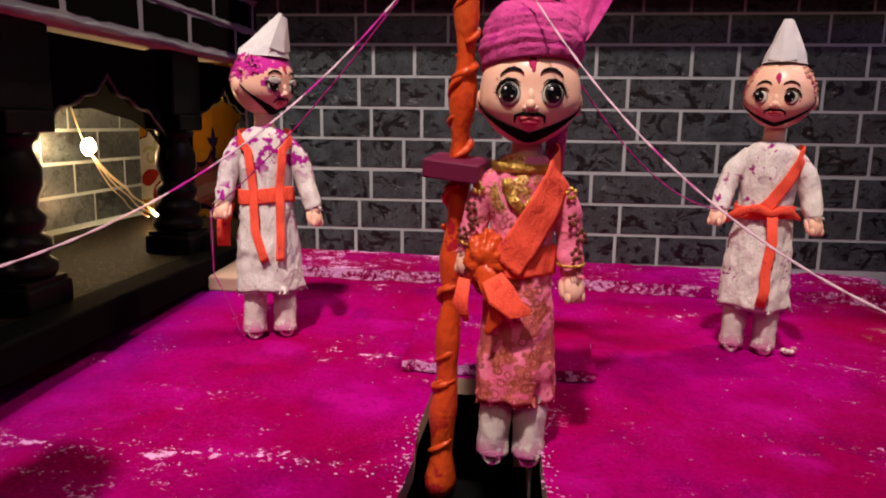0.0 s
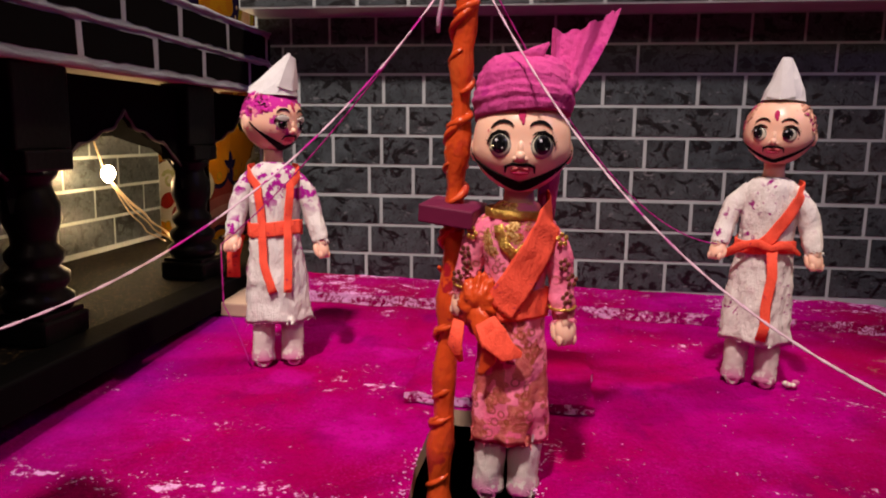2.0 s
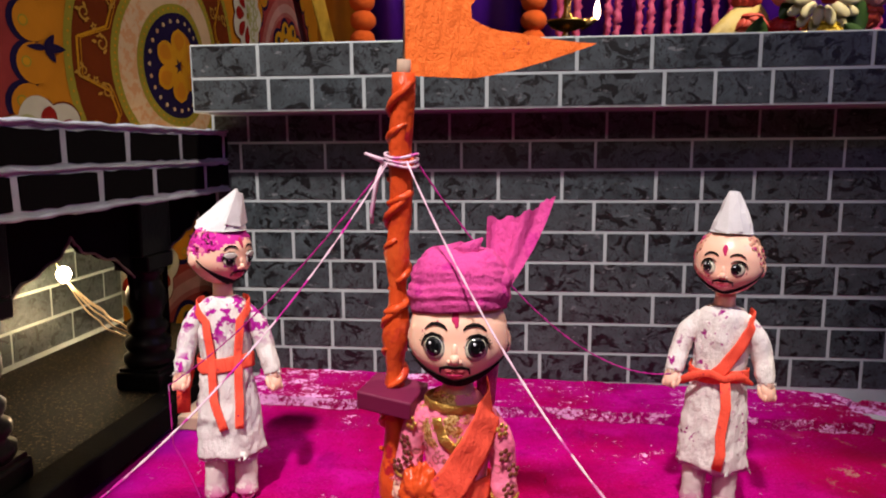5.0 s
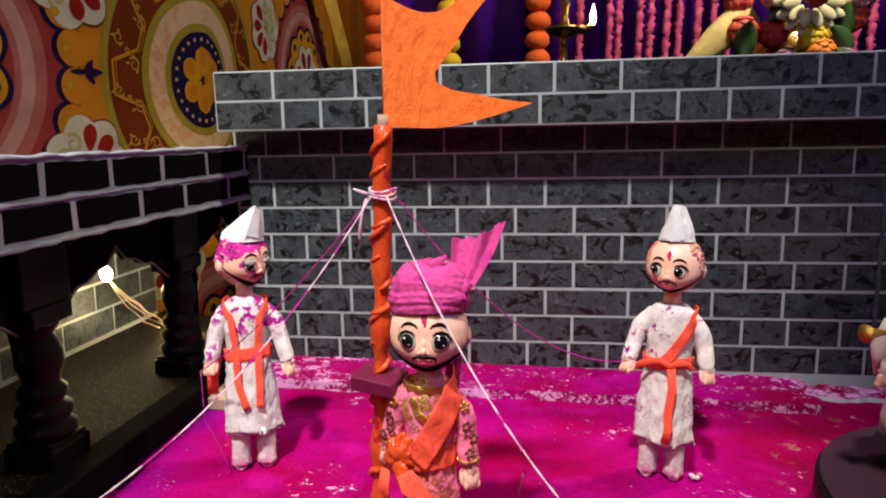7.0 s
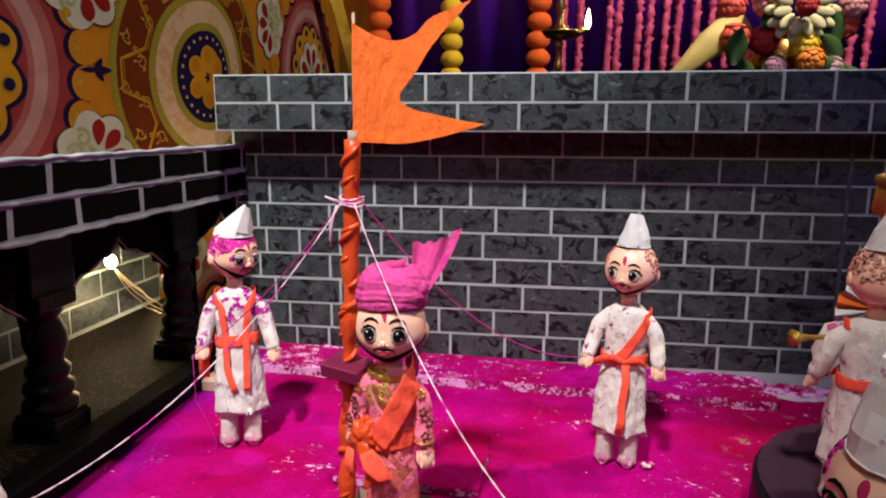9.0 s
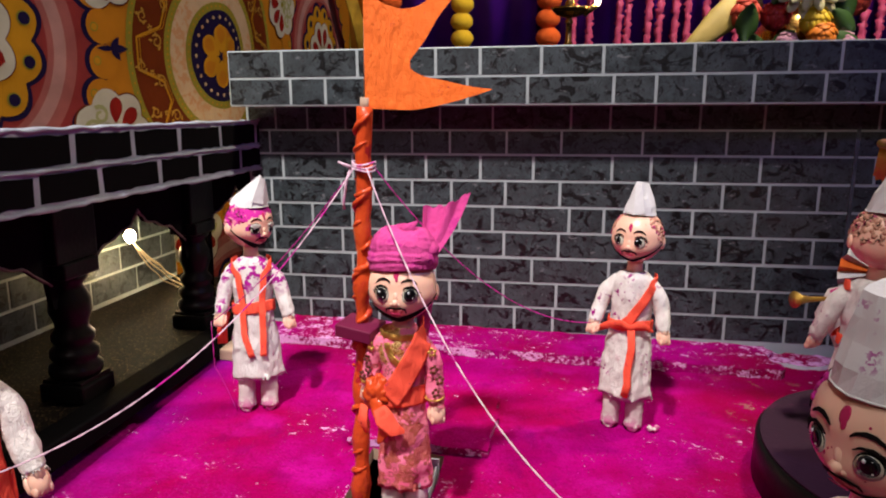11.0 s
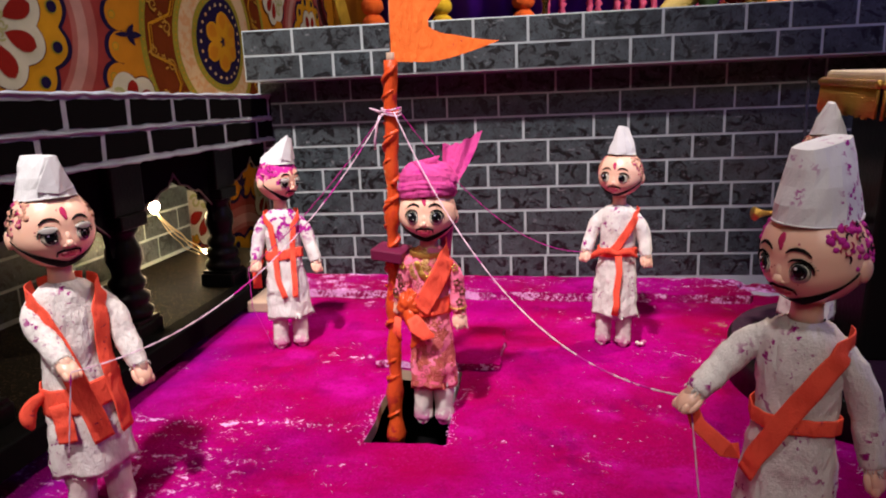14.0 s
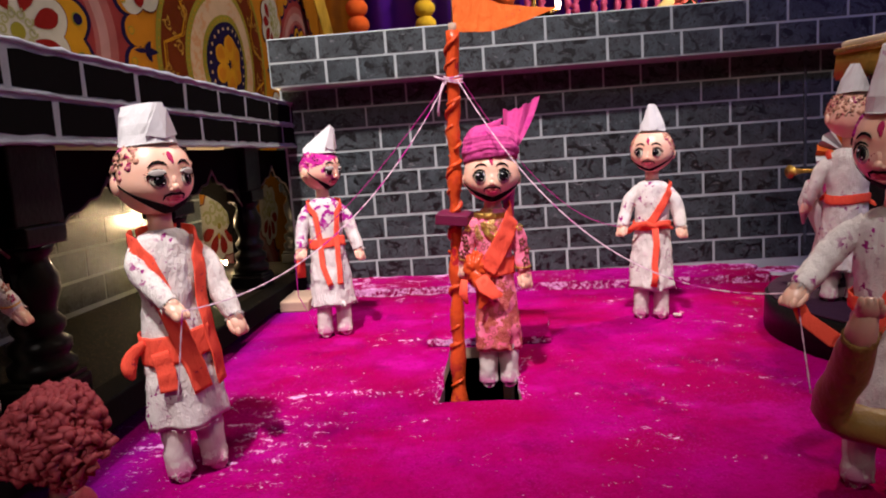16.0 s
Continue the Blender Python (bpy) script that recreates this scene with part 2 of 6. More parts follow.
def brocade(name):
    """Pink cloth with a gold and dark red filigree."""
    m, nt, b = nodes_of(name, 0.55, 0.0, 0.12)
    tc = nt.nodes.new("ShaderNodeTexCoord")
    v = nt.nodes.new("ShaderNodeTexVoronoi")
    v.feature = "DISTANCE_TO_EDGE"
    v.inputs["Scale"].default_value = 120.0
    warp = nt.nodes.new("ShaderNodeTexNoise")
    warp.inputs["Scale"].default_value = 60.0
    mixv = nt.nodes.new("ShaderNodeMix")
    mixv.data_type = "VECTOR"
    mixv.inputs["Factor"].default_value = 0.03
    nt.links.new(tc.outputs["Object"], warp.inputs["Vector"])
    va = [q for q in mixv.inputs if q.type == "VECTOR"]
    nt.links.new(tc.outputs["Object"], va[0])
    nt.links.new(warp.outputs["Color"], va[1])
    nt.links.new([q for q in mixv.outputs if q.type == "VECTOR"][0], v.inputs["Vector"])
    line = nt.nodes.new("ShaderNodeMapRange")
    line.inputs["From Min"].default_value, line.inputs["From Max"].default_value = 0.05, 0.11
    line.inputs["To Min"].default_value, line.inputs["To Max"].default_value = 1.0, 0.0
    nt.links.new(v.outputs["Distance"], line.inputs["Value"])
    sep = nt.nodes.new("ShaderNodeSeparateXYZ")
    nt.links.new(tc.outputs["Object"], sep.inputs[0])
    skirt = nt.nodes.new("ShaderNodeMapRange")
    skirt.inputs["From Min"].default_value, skirt.inputs["From Max"].default_value = 0.128, 0.116
    nt.links.new(sep.outputs["Z"], skirt.inputs["Value"])
    zone = times(nt, noise_fac(nt, 80.0, 2.0, 0.475, 0.495), skirt.outputs["Result"])
    c = mixed(nt, noise_fac(nt, 25.0, 3.0, 0.35, 0.65), (0.74, 0.13, 0.24), (0.88, 0.26, 0.38))
    c = mixed(nt, times(nt, zone, 0.96), c, (0.33, 0.020, 0.018))
    c = mixed(nt, times(nt, times(nt, line.outputs["Result"], zone), 0.85), c, (0.85, 0.30, 0.27))
    curl = nt.nodes.new("ShaderNodeTexVoronoi")
    curl.inputs["Scale"].default_value = 140.0
    nt.links.new(tc.outputs["Object"], curl.inputs["Vector"])
    near = nt.nodes.new("ShaderNodeMapRange")
    near.inputs["From Min"].default_value, near.inputs["From Max"].default_value = 0.10, 0.0
    dist = nt.nodes.new("ShaderNodeMath")
    dist.operation = "SUBTRACT"
    nt.links.new(curl.outputs["Distance"], dist.inputs[0])
    dist.inputs[1].default_value = 0.32
    size = nt.nodes.new("ShaderNodeMath")
    size.operation = "ABSOLUTE"
    nt.links.new(dist.outputs[0], size.inputs[0])
    nt.links.new(size.outputs[0], near.inputs["Value"])
    print_zone = noise_fac(nt, 55.0, 2.0, 0.40, 0.44)
    c = mixed(nt, times(nt, times(nt, near.outputs["Result"], print_zone), 0.9), c, (0.25, 0.06, 0.012))
    chest = nt.nodes.new("ShaderNodeMapRange")
    chest.inputs["From Min"].default_value, chest.inputs["From Max"].default_value = 0.145, 0.152
    nt.links.new(sep.outputs["Z"], chest.inputs["Value"])
    middle = band_of(nt, sep.outputs["X"], -0.006, 0.022)
    foil = times(nt, times(nt, noise_fac(nt, 110.0, 5.0, 0.47, 0.52, 0.7), chest.outputs["Result"]), middle)
    sharp = nt.nodes.new("ShaderNodeMapRange")
    sharp.inputs["From Min"].default_value, sharp.inputs["From Max"].default_value = 0.3, 0.5
    nt.links.new(foil, sharp.inputs["Value"])
    c = mixed(nt, sharp.outputs["Result"], c, mixed(nt, noise_fac(nt, 700.0, 2.0, 0.4, 0.6), (0.45, 0.17, 0.03), (0.95, 0.68, 0.28)))
    nt.links.new(times(nt, sharp.outputs["Result"], 0.8), b.inputs["Metallic"])
    spark = noise_fac(nt, 300.0, 3.0, 0.58, 0.64)
    c = mixed(nt, times(nt, times(nt, spark, zone), 0.1), c, (0.75, 0.40, 0.12))
    nt.links.new(c, b.inputs["Base Color"])
    relief(nt, b, noise_fac(nt, 110.0, 4.0, 0.3, 0.7), 0.5, 0.002)
    return m


M = {
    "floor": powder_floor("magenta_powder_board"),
    "ledge": powder_floor("magenta_powder_ledge", 0.065),
    "mortar": plain("grey_mortar_print", (0.35, 0.40, 0.39), 0.5),
    "slate": slate("printed_slate"),
    "black": plain("black_paint", (0.004, 0.0038, 0.004), 0.85, grain=200, spec=0.03),
    "gloss_black": plain("black_gloss_paint", (0.006, 0.0055, 0.005), 0.34, grain=200, spec=0.14),
    "glue": plain("white_glitter_line", (0.46, 0.51, 0.58), 0.5, grain=1500, vary=0.5, bump=0.8),
    "seam": plain("glossy_paper_edge", (0.10, 0.115, 0.13), 0.18, grain=300, vary=0.6, bump=0.6),
    "granite": granite("speckled_granite_paper"),
    "cream": plain("cream_foam_board", (0.75, 0.62, 0.42), 0.8),
    "ledge_edge": powder_floor("powdered_ledge_edge", 0.12),
    "white": plain("white_card", (0.72, 0.75, 0.78), 0.7),
    "wood": plain("raw_board_edge", (0.42, 0.29, 0.20), 0.8),
    "skin": plain("doll_plastic", (0.90, 0.54, 0.385), 0.34, grain=60, vary=0.10, bump=0.02),
    "eye_white": plain("eye_white", (0.50, 0.47, 0.36), 0.18, vary=0.1),
    "iris": plain("iris_dark", (0.022, 0.024, 0.026), 0.08),
    "pupil": plain("pupil_black", (0.004, 0.004, 0.005), 0.05),
    "glint": plain("painted_eye_glint", (0.8, 0.82, 0.85), 0.1),
    "lid": plain("grey_eyelid_paint", (0.50, 0.47, 0.42), 0.4, vary=0.2),
    "ink": plain("black_ink", (0.006, 0.005, 0.005), 0.8, spec=0.1),
    "lip": plain("pink_lips", (0.72, 0.15, 0.16), 0.4),
    "bindi": plain("crimson_powder", (0.5, 0.01, 0.10), 0.9),
    "hair": spattered("moulded_hair", (0.52, 0.26, 0.17), (0.40, 0.02, 0.14), 160.0, 0.9, 0.6, second=(0.10, 0.04, 0.03)),
    "kurta": spattered("stained_white_cotton", (0.73, 0.69, 0.64), (0.30, 0.005, 0.17), 200.0, 0.64, second=(0.64, 0.36, 0.44), crease=0.7),
    "kurta_much": spattered("heavily_stained_cotton", (0.68, 0.65, 0.61), (0.36, 0.003, 0.24), 120.0, 1.15, second=(0.70, 0.50, 0.52), above=(0.135, 0.150), crease=0.7),
    "trousers": spattered("white_cotton_trousers", (0.64, 0.56, 0.52), (0.44, 0.01, 0.20), 130.0, 1.5, second=(0.62, 0.36, 0.42), above=(0.020, 0.003), crease=0.4),
    "cap": spattered("white_paper_cap", (0.67, 0.67, 0.66), (0.36, 0.005, 0.25), 150.0, 0.05),
    "cap_much": spattered("stained_paper_cap", (0.78, 0.78, 0.77), (0.36, 0.005, 0.25), 240.0, 0.72),
    "ribbon": spattered("orange_ribbon", (0.94, 0.10, 0.05), (0.42, 0.01, 0.06), 280.0, 0.42, crease=0.5),
    "face_powder": spattered("powdered_face", (0.50, 0.015, 0.26), (0.72, 0.25, 0.30), 190.0, 0.8),
    "turban": spattered("magenta_gauze", (0.62, 0.060, 0.27), (0.42, 0.01, 0.20), 70.0, 0.8, grain=1400, second=(0.78, 0.16, 0.36), crease=0.9),
    "brocade": brocade("pink_brocade"),
    "print_brown": plain("brown_glitter_print", (0.20, 0.045, 0.02), 0.45, 0.2, grain=900, vary=0.5, bump=0.5),
    "gold_print": plain("gold_foil_print", (0.75, 0.47, 0.10), 0.3, 0.8, grain=700, bump=0.6),
    "orange_wrap": spattered("orange_tape_wrap", (0.60, 0.070, 0.015), (0.33, 0.012, 0.02), 60.0, 0.9, 0.30, second=(0.75, 0.2, 0.05), crease=0.4, grain=300.0),
    "flag": spattered("saffron_paper", (0.90, 0.17, 0.02), (0.45, 0.02, 0.04), 300.0, 0.42, 0.75, crease=0.5),
    "block": plain("purple_painted_block", (0.14, 0.003, 0.038), 0.6),
    "blue_silk": spattered("blue_gold_silk", (0.02, 0.04, 0.28), (0.6, 0.35, 0.06), 120.0, 0.8, 0.4),
    "olive": spattered("olive_satin", (0.34, 0.20, 0.05), (0.10, 0.06, 0.01), 60.0, 0.5, 0.4),
    "red_hair": spattered("red_curled_hair", (0.42, 0.065, 0.075), (0.58, 0.18, 0.17), 120.0, 0.6, 0.55),
    "crumb": spattered("pale_powder_crumbs", (0.66, 0.30, 0.55), (0.6, 0.05, 0.4), 200.0, 1.0),
    "rope": spattered("twisted_cotton_rope", (0.66, 0.46, 0.55), (0.45, 0.01, 0.25), 60.0, 1.0, 0.85),
    "rope_pink": spattered("magenta_cotton_rope", (0.48, 0.015, 0.27), (0.7, 0.4, 0.6), 30.0, 0.5, 0.85),
}

for part_name in ("skin",):
    body = M[part_name].node_tree.nodes["Principled BSDF"]
    body.inputs["Subsurface Weight"].default_value = 0.12
    body.inputs["Subsurface Radius"].default_value = (1.0, 0.4, 0.25)
    body.inputs["Subsurface Scale"].default_value = 0.004

# ---- building helpers ----


def finish(bm, mats, name, smooth=True):
    me = bpy.data.meshes.new(name)
    bm.normal_update()
    bm.to_mesh(me)
    bm.free()
    for m in mats:
        me.materials.append(m)
    if smooth:
        me.shade_smooth()
    return me


def part(name, bm, material, parent, label="", smooth=False):
    ob = new(name, finish(bm, material if isinstance(material, list) else [material], name, smooth))
    ob.parent = parent
    if label:
        ob["label"] = label
    return ob


def thing(name, bm, material, label, category, group="", kind="", smooth=False):
    ob = new(name, finish(bm, material if isinstance(material, list) else [material], name, smooth))
    return tagged(ob, label, category, group, kind)


def holder(name, label, category, m=None, group="", kind=""):
    ob = new(name)
    if m is not None:
        ob.matrix_world = m
    return tagged(ob, label, category, group, kind)


def box(bm, lo, hi, mat=0, bevel=0.0):
    vs = [bm.verts.new((x, y, z)) for x in (lo[0], hi[0]) for y in (lo[1], hi[1]) for z in (lo[2], hi[2])]
    fs = [bm.faces.new([vs[i] for i in f]) for f in ((0, 1, 3, 2), (4, 6, 7, 5), (0, 4, 5, 1), (2, 3, 7, 6), (0, 2, 6, 4), (1, 5, 7, 3))]
    for f in fs:
        f.material_index = mat
    if bevel:
        es = list({e for f in fs for e in f.edges})
        r = bmesh.ops.bevel(bm, geom=es, offset=bevel, segments=2, affect="EDGES", profile=0.5)
        for f in r["faces"]:
            f.material_index = mat
    return vs


def ring_faces(bm, rings, mat, close=True):
    for a, b in zip(rings, rings[1:]):
        n = len(a)
        for i in range(n if close else n - 1):
            j = (i + 1) % n
            f = bm.faces.new((a[i], a[j], b[j], b[i]))
            f.material_index = mat
            f.smooth = True


def cap_ring(bm, ring, mat, flip=False):
    f = bm.faces.new(ring[::-1] if flip else ring)
    f.material_index = mat


def tube(bm, pts, radii, mat=0, seg=10, flat=1.0, wob=0.0, seed=0):
    """A tube along pts with a radius at each; flat squeezes it across its second axis."""
    rng = random.Random(seed)
    pts = [Vector(p) for p in pts]
    rings = []
    side = None
    for i, p in enumerate(pts):
        d = (pts[min(i + 1, len(pts) - 1)] - pts[max(i - 1, 0)]).normalized()
        if side is None:
            side = d.cross(Vector((0, 1, 0.01))).normalized()
        side = (side - d * side.dot(d)).normalized()
        up = d.cross(side)
        r = radii[i] if isinstance(radii, (list, tuple)) else radii
        ring = []
        for k in range(seg):
            a = 2 * math.pi * k / seg
            q = r * (1 + wob * rng.uniform(-1, 1))
            ring.append(bm.verts.new(p + side * (q * math.cos(a)) + up * (q * flat * math.sin(a))))
        rings.append(ring)
    ring_faces(bm, rings, mat)
    cap_ring(bm, rings[0], mat, True)
    cap_ring(bm, rings[-1], mat)
    return rings


def lathe(bm, profile, mat=0, centre=(0, 0, 0), seg=20, flat=1.0):
    """profile: (radius, z) from the bottom up."""
    c = Vector(centre)
    rings = []
    for r, z in profile:
        rings.append([bm.verts.new(c + Vector((r * math.cos(2 * math.pi * k / seg), r * flat * math.sin(2 * math.pi * k / seg), z))) for k in range(seg)])
    ring_faces(bm, rings, mat)
    cap_ring(bm, rings[0], mat, True)
    cap_ring(bm, rings[-1], mat)


def ball(bm, centre, radii, mat=0, seg=14, rows=8, turn=None):
    c = Vector(centre)
    turn = turn or Matrix.Identity(3)
    rings = []
    for j in range(rows + 1):
        e = math.pi * (j / rows - 0.5) * 0.985
        rings.append([bm.verts.new(c + turn @ Vector((radii[0] * math.cos(e) * math.cos(2 * math.pi * k / seg), radii[1] * math.cos(e) * math.sin(2 * math.pi * k / seg), radii[2] * math.sin(e)))) for k in range(seg)])
    ring_faces(bm, rings, mat)
    cap_ring(bm, rings[0], mat, True)
    cap_ring(bm, rings[-1], mat)


def strip(bm, pts, outs, width, mat=0, thick=0.0006):
    """A ribbon through pts, lying against the directions outs."""
    pts = [Vector(p) for p in pts]
    rings = []
    for i, p in enumerate(pts):
        d = (pts[min(i + 1, len(pts) - 1)] - pts[max(i - 1, 0)]).normalized()
        n = Vector(outs[i]).normalized()
        s = d.cross(n).normalized()
        w = (width[i] if isinstance(width, (list, tuple)) else width) / 2
        rings.append([bm.verts.new(p + s * a + n * b) for a, b in ((-w, 0), (w, 0), (w, thick * 0.7), (w * 0.8, thick), (-w * 0.8, thick), (-w, thick * 0.7))])
    for a, b in zip(rings, rings[1:]):
        for i in range(6):
            j = (i + 1) % 6
            f = bm.faces.new((a[i], a[j], b[j], b[i]))
            f.material_index, f.smooth = mat, i in (2, 3, 4)
    cap_ring(bm, rings[0], mat, True)
    cap_ring(bm, rings[-1], mat)


def sag(a, b, drop, n=18):
    a, b = Vector(a), Vector(b)
    return [a.lerp(b, i / n) - Vector((0, 0, drop * 4 * (i / n) * (1 - i / n))) for i in range(n + 1)]


# ---- stage floor ----
HOLE = (0.000, 0.335, 0.076, 0.497)


def floor_board():
    bm = bmesh.new()
    xs = [-0.32, -0.22, -0.12, -0.05, HOLE[0], 0.02, 0.04, 0.06, HOLE[2], 0.16, 0.26, 0.36, 0.47, 0.62]
    ys = [-0.75, -0.5, -0.25, 0.0, 0.12, 0.22, HOLE[1], 0.375, 0.415, 0.455, HOLE[3], 0.58, 0.68, 0.78, 0.84]
    rng = random.Random(4)
    top, low = {}, {}
    for i, x in enumerate(xs):
        for j, y in enumerate(ys):
            inside = HOLE[0] <= x <= HOLE[2] and HOLE[1] <= y <= HOLE[3]
            dx, dy = (rng.uniform(-0.003, 0.003), rng.uniform(-0.003, 0.003)) if inside else (0, 0)
            top[i, j] = bm.verts.new((x + dx, y + dy, rng.uniform(-0.0008, 0.0008)))
            low[i, j] = bm.verts.new((x + dx, y + dy, -0.014))
    solid = set()
    for i in range(len(xs) - 1):
        for j in range(len(ys) - 1):
            if HOLE[0] <= xs[i] and xs[i + 1] <= HOLE[2] and HOLE[1] <= ys[j] and ys[j + 1] <= HOLE[3]:
                continue
            solid.add((i, j))
    for i, j in solid:
        bm.faces.new((top[i, j], top[i + 1, j], top[i + 1, j + 1], top[i, j + 1]))
        bm.faces.new((low[i, j], low[i, j + 1], low[i + 1, j + 1], low[i + 1, j]))
        for (di, dj), (p, q) in (((-1, 0), ((i, j + 1), (i, j))), ((1, 0), ((i + 1, j), (i + 1, j + 1))), ((0, -1), ((i, j), (i + 1, j))), ((0, 1), ((i + 1, j + 1), (i, j + 1)))):
            if (i + di, j + dj) not in solid:
                f = bm.faces.new((top[p], low[p], low[q], top[q]))
                f.material_index = 1
    bmesh.ops.delete(bm, geom=[v for v in bm.verts if not v.link_faces], context="VERTS")
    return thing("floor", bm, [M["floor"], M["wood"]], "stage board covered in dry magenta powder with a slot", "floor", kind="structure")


floor_board()
bm = bmesh.new()
box(bm, (-0.9, -0.75, -0.13), (1.3, 0.84, -0.12))
thing("floor_under", bm, M["black"], "black board below the stage slot", "floor", kind="structure")


def ragged_slab(name, x0, x1, y0, y1, z0, z1, mats, label, seed, rough=0.004, n=34):
    """A thin sheet whose edges are torn: (top, edge) materials."""
    rng = random.Random(seed)
    edge = []
    for i in range(n):
        edge.append((x0 + (x1 - x0) * i / n, y0 + rng.uniform(-rough, rough)))
    for i in range(8):
        edge.append((x1 + rng.uniform(-2 * rough, 2 * rough), y0 + (y1 - y0) * i / 8))
    for i in range(n):
        edge.append((x1 - (x1 - x0) * i / n, y1 + rng.uniform(-rough, rough)))
    for i in range(8):
        edge.append((x0 + rng.uniform(-rough, rough), y1 - (y1 - y0) * i / 8))
    bm = bmesh.new()
    t = [bm.verts.new((x, y, z1 + rng.uniform(-0.0012, 0.0012))) for x, y in edge]
    l = [bm.verts.new((x, y, z0)) for x, y in edge]
    f = bm.faces.new(t)
    bm.faces.new(l[::-1])
    for i in range(len(t)):
        j = (i + 1) % len(t)
        g = bm.faces.new((t[i], l[i], l[j], t[j]))
        g.material_index = 1
    bmesh.ops.triangulate(bm, faces=[f])
    return thing(name, bm, mats, label, "board", kind="structure")


ragged_slab("back_ledge", -0.222, 0.478, 0.748, 0.833, 0.0005, 0.013, [M["ledge"], M["ledge_edge"]], "raised back strip dusted with magenta and white powder", 3, 0.004)
ragged_slab("slot_cover", -0.026, 0.125, 0.500, 0.615, 0.0008, 0.0090, [M["floor"], M["ledge_edge"]], "loose magenta cover sheet behind the slot", 8, 0.0016, 14)
ragged_slab("ledge_end", 0.478, 0.60, 0.790, 0.828, 0.0005, 0.006, [M["ledge_edge"], M["white"]], "powdered ragged end of the back strip", 12, 0.004, 12)
bm = bmesh.new()
box(bm, (0.063, 0.474, -0.06), (0.0765, 0.477, 0.009), 0, 0.0006)
box(bm, (0.0725, 0.430, -0.06), (0.0745, 0.474, 0.002), 0, 0.0005)
thing("slot_lining", bm, M["white"], "white card lining in the floor slot", "card", kind="structure")
bm = bmesh.new()
box(bm, (-0.262, 0.675, 0.0), (-0.218, 0.748, 0.016), 0, 0.002)
thing("board_offcut", bm, M["wood"], "raw board offcut beside the black plinth", "board")

# ---- back wall, in its own slightly leaning frame ----
WALL = pose(0, 0.832, 0, -2.6, -1.15, 0)
bm = bmesh.new()
box(bm, (-0.275, 0.0, -0.03), (1.25, 0.02, 0.345))
wall_back = thing("wall_back", bm, M["mortar"], "low wall papered with dark slate brick print", "wall", kind="structure")
wall_back.matrix_world = WALL
bm = bmesh.new()
box(bm, (-0.271, -0.056, 0.336), (1.25, 0.03, 0.411), 0, 0.0012)
parapet = thing("wall_parapet", bm, M["mortar"], "projecting parapet papered with dark slate brick print", "wall", kind="structure")
parapet.matrix_world = WALL
bm = bmesh.new()
box(bm, (0.565, -0.0016, 0.03), (0.570, -0.0008, 0.336), 0)
seam = part("paper_seam", bm, M["seam"], wall_back, "glossy overlap of two paper sheets")
bm = bmesh.new()
box(bm, (-0.262, 0.868, 0.37), (1.6, 2.1, 0.402))
thing("altar_shelf", bm, M["black"], "dark altar platform behind the parapet", "platform", kind="structure")

BRICK_SHAPES = {}


def brick_mesh(w, h, rough=0.0):
    key = (round(w, 3), round(h, 3), rough)
    if key not in BRICK_SHAPES:
        rng = random.Random(len(BRICK_SHAPES))
        bm = bmesh.new()
        n = max(2, int(w / 0.012)) if rough else 1
        loop = [(-w / 2 + w * i / n, -h / 2) for i in range(n)] + [(w / 2, -h / 2), (w / 2, h / 2)] + [(w / 2 - w * i / n, h / 2) for i in range(1, n)] + [(-w / 2, h / 2)]
        loop = [(x + rng.uniform(-rough, rough), z + rng.uniform(-rough, rough)) for x, z in loop]
        f = [bm.verts.new((x * 0.995, -0.0007, z * 0.99)) for x, z in loop]
        b = [bm.verts.new((x, 0.0, z)) for x, z in loop]
        bm.faces.new(f)
        for i in range(len(f)):
            j = (i + 1) % len(f)
            bm.faces.new((f[i], b[i], b[j], f[j]))
        BRICK_SHAPES[key] = bm
    return BRICK_SHAPES[key]


BRICK_DATA = {}


def brick(parent, x, z, w, h, y, material, turn=None, rough=0.0):
    key = (round(w, 3), round(h, 3), rough, material.name)
    if key not in BRICK_DATA:
        BRICK_DATA[key] = finish(brick_mesh(w, h, rough).copy(), [material], "brick", False)
    ob = new("brick", BRICK_DATA[key])
    ob.parent = parent
    ob.matrix_local = turn @ pose(x, y, z) if turn else pose(x, y, z)
    return ob


def course(parent, joints, z0, z1, start, end, y, material, gap=0.0038, turn=None, rough=0.0):
    """One row of bricks between the joints (in millimetres along the wall)."""
    edges = [start] + [j / 1000 for j in joints if start < j / 1000 < end] + [end]
    for a, b in zip(edges, edges[1:]):
        if b - a > 0.012:
            brick(parent, (a + b) / 2, (z0 + z1) / 2, b - a - gap, z1 - z0 - gap, y, material, turn, rough)

# ---- black arcade along the side ----
ARC = pose(-0.263, 0.84, 0, -2.6, 0, -1.15)
arcade = holder("arcade", "black painted arcade with turned pillars and white painted joints", "arcade", ARC, kind="structure")
bm = bmesh.new()
box(bm, (-0.008, -1.22, 0.238), (0.0, 0.004, 0.311), 0, 0.001)
arcade_front = part("frieze", bm, M["glue"], arcade, "black frieze with glittering white joints")
rng = random.Random(9)
for z, w in ((0.3105, 0.0056), (0.2745, 0.0044), (0.2395, 0.0054)):
    bm = bmesh.new()
    pts = [(0.0008, -1.22 + i * 0.012, z + rng.uniform(-0.0009, 0.0009)) for i in range(103)]
    tube(bm, pts, [w / 2 * rng.uniform(0.6, 1.35) for _ in pts], 0, 6, 0.8, 0.25, 3)
    part("joint_line", bm, M["glue"], arcade_front, smooth=True)
bm = bmesh.new()
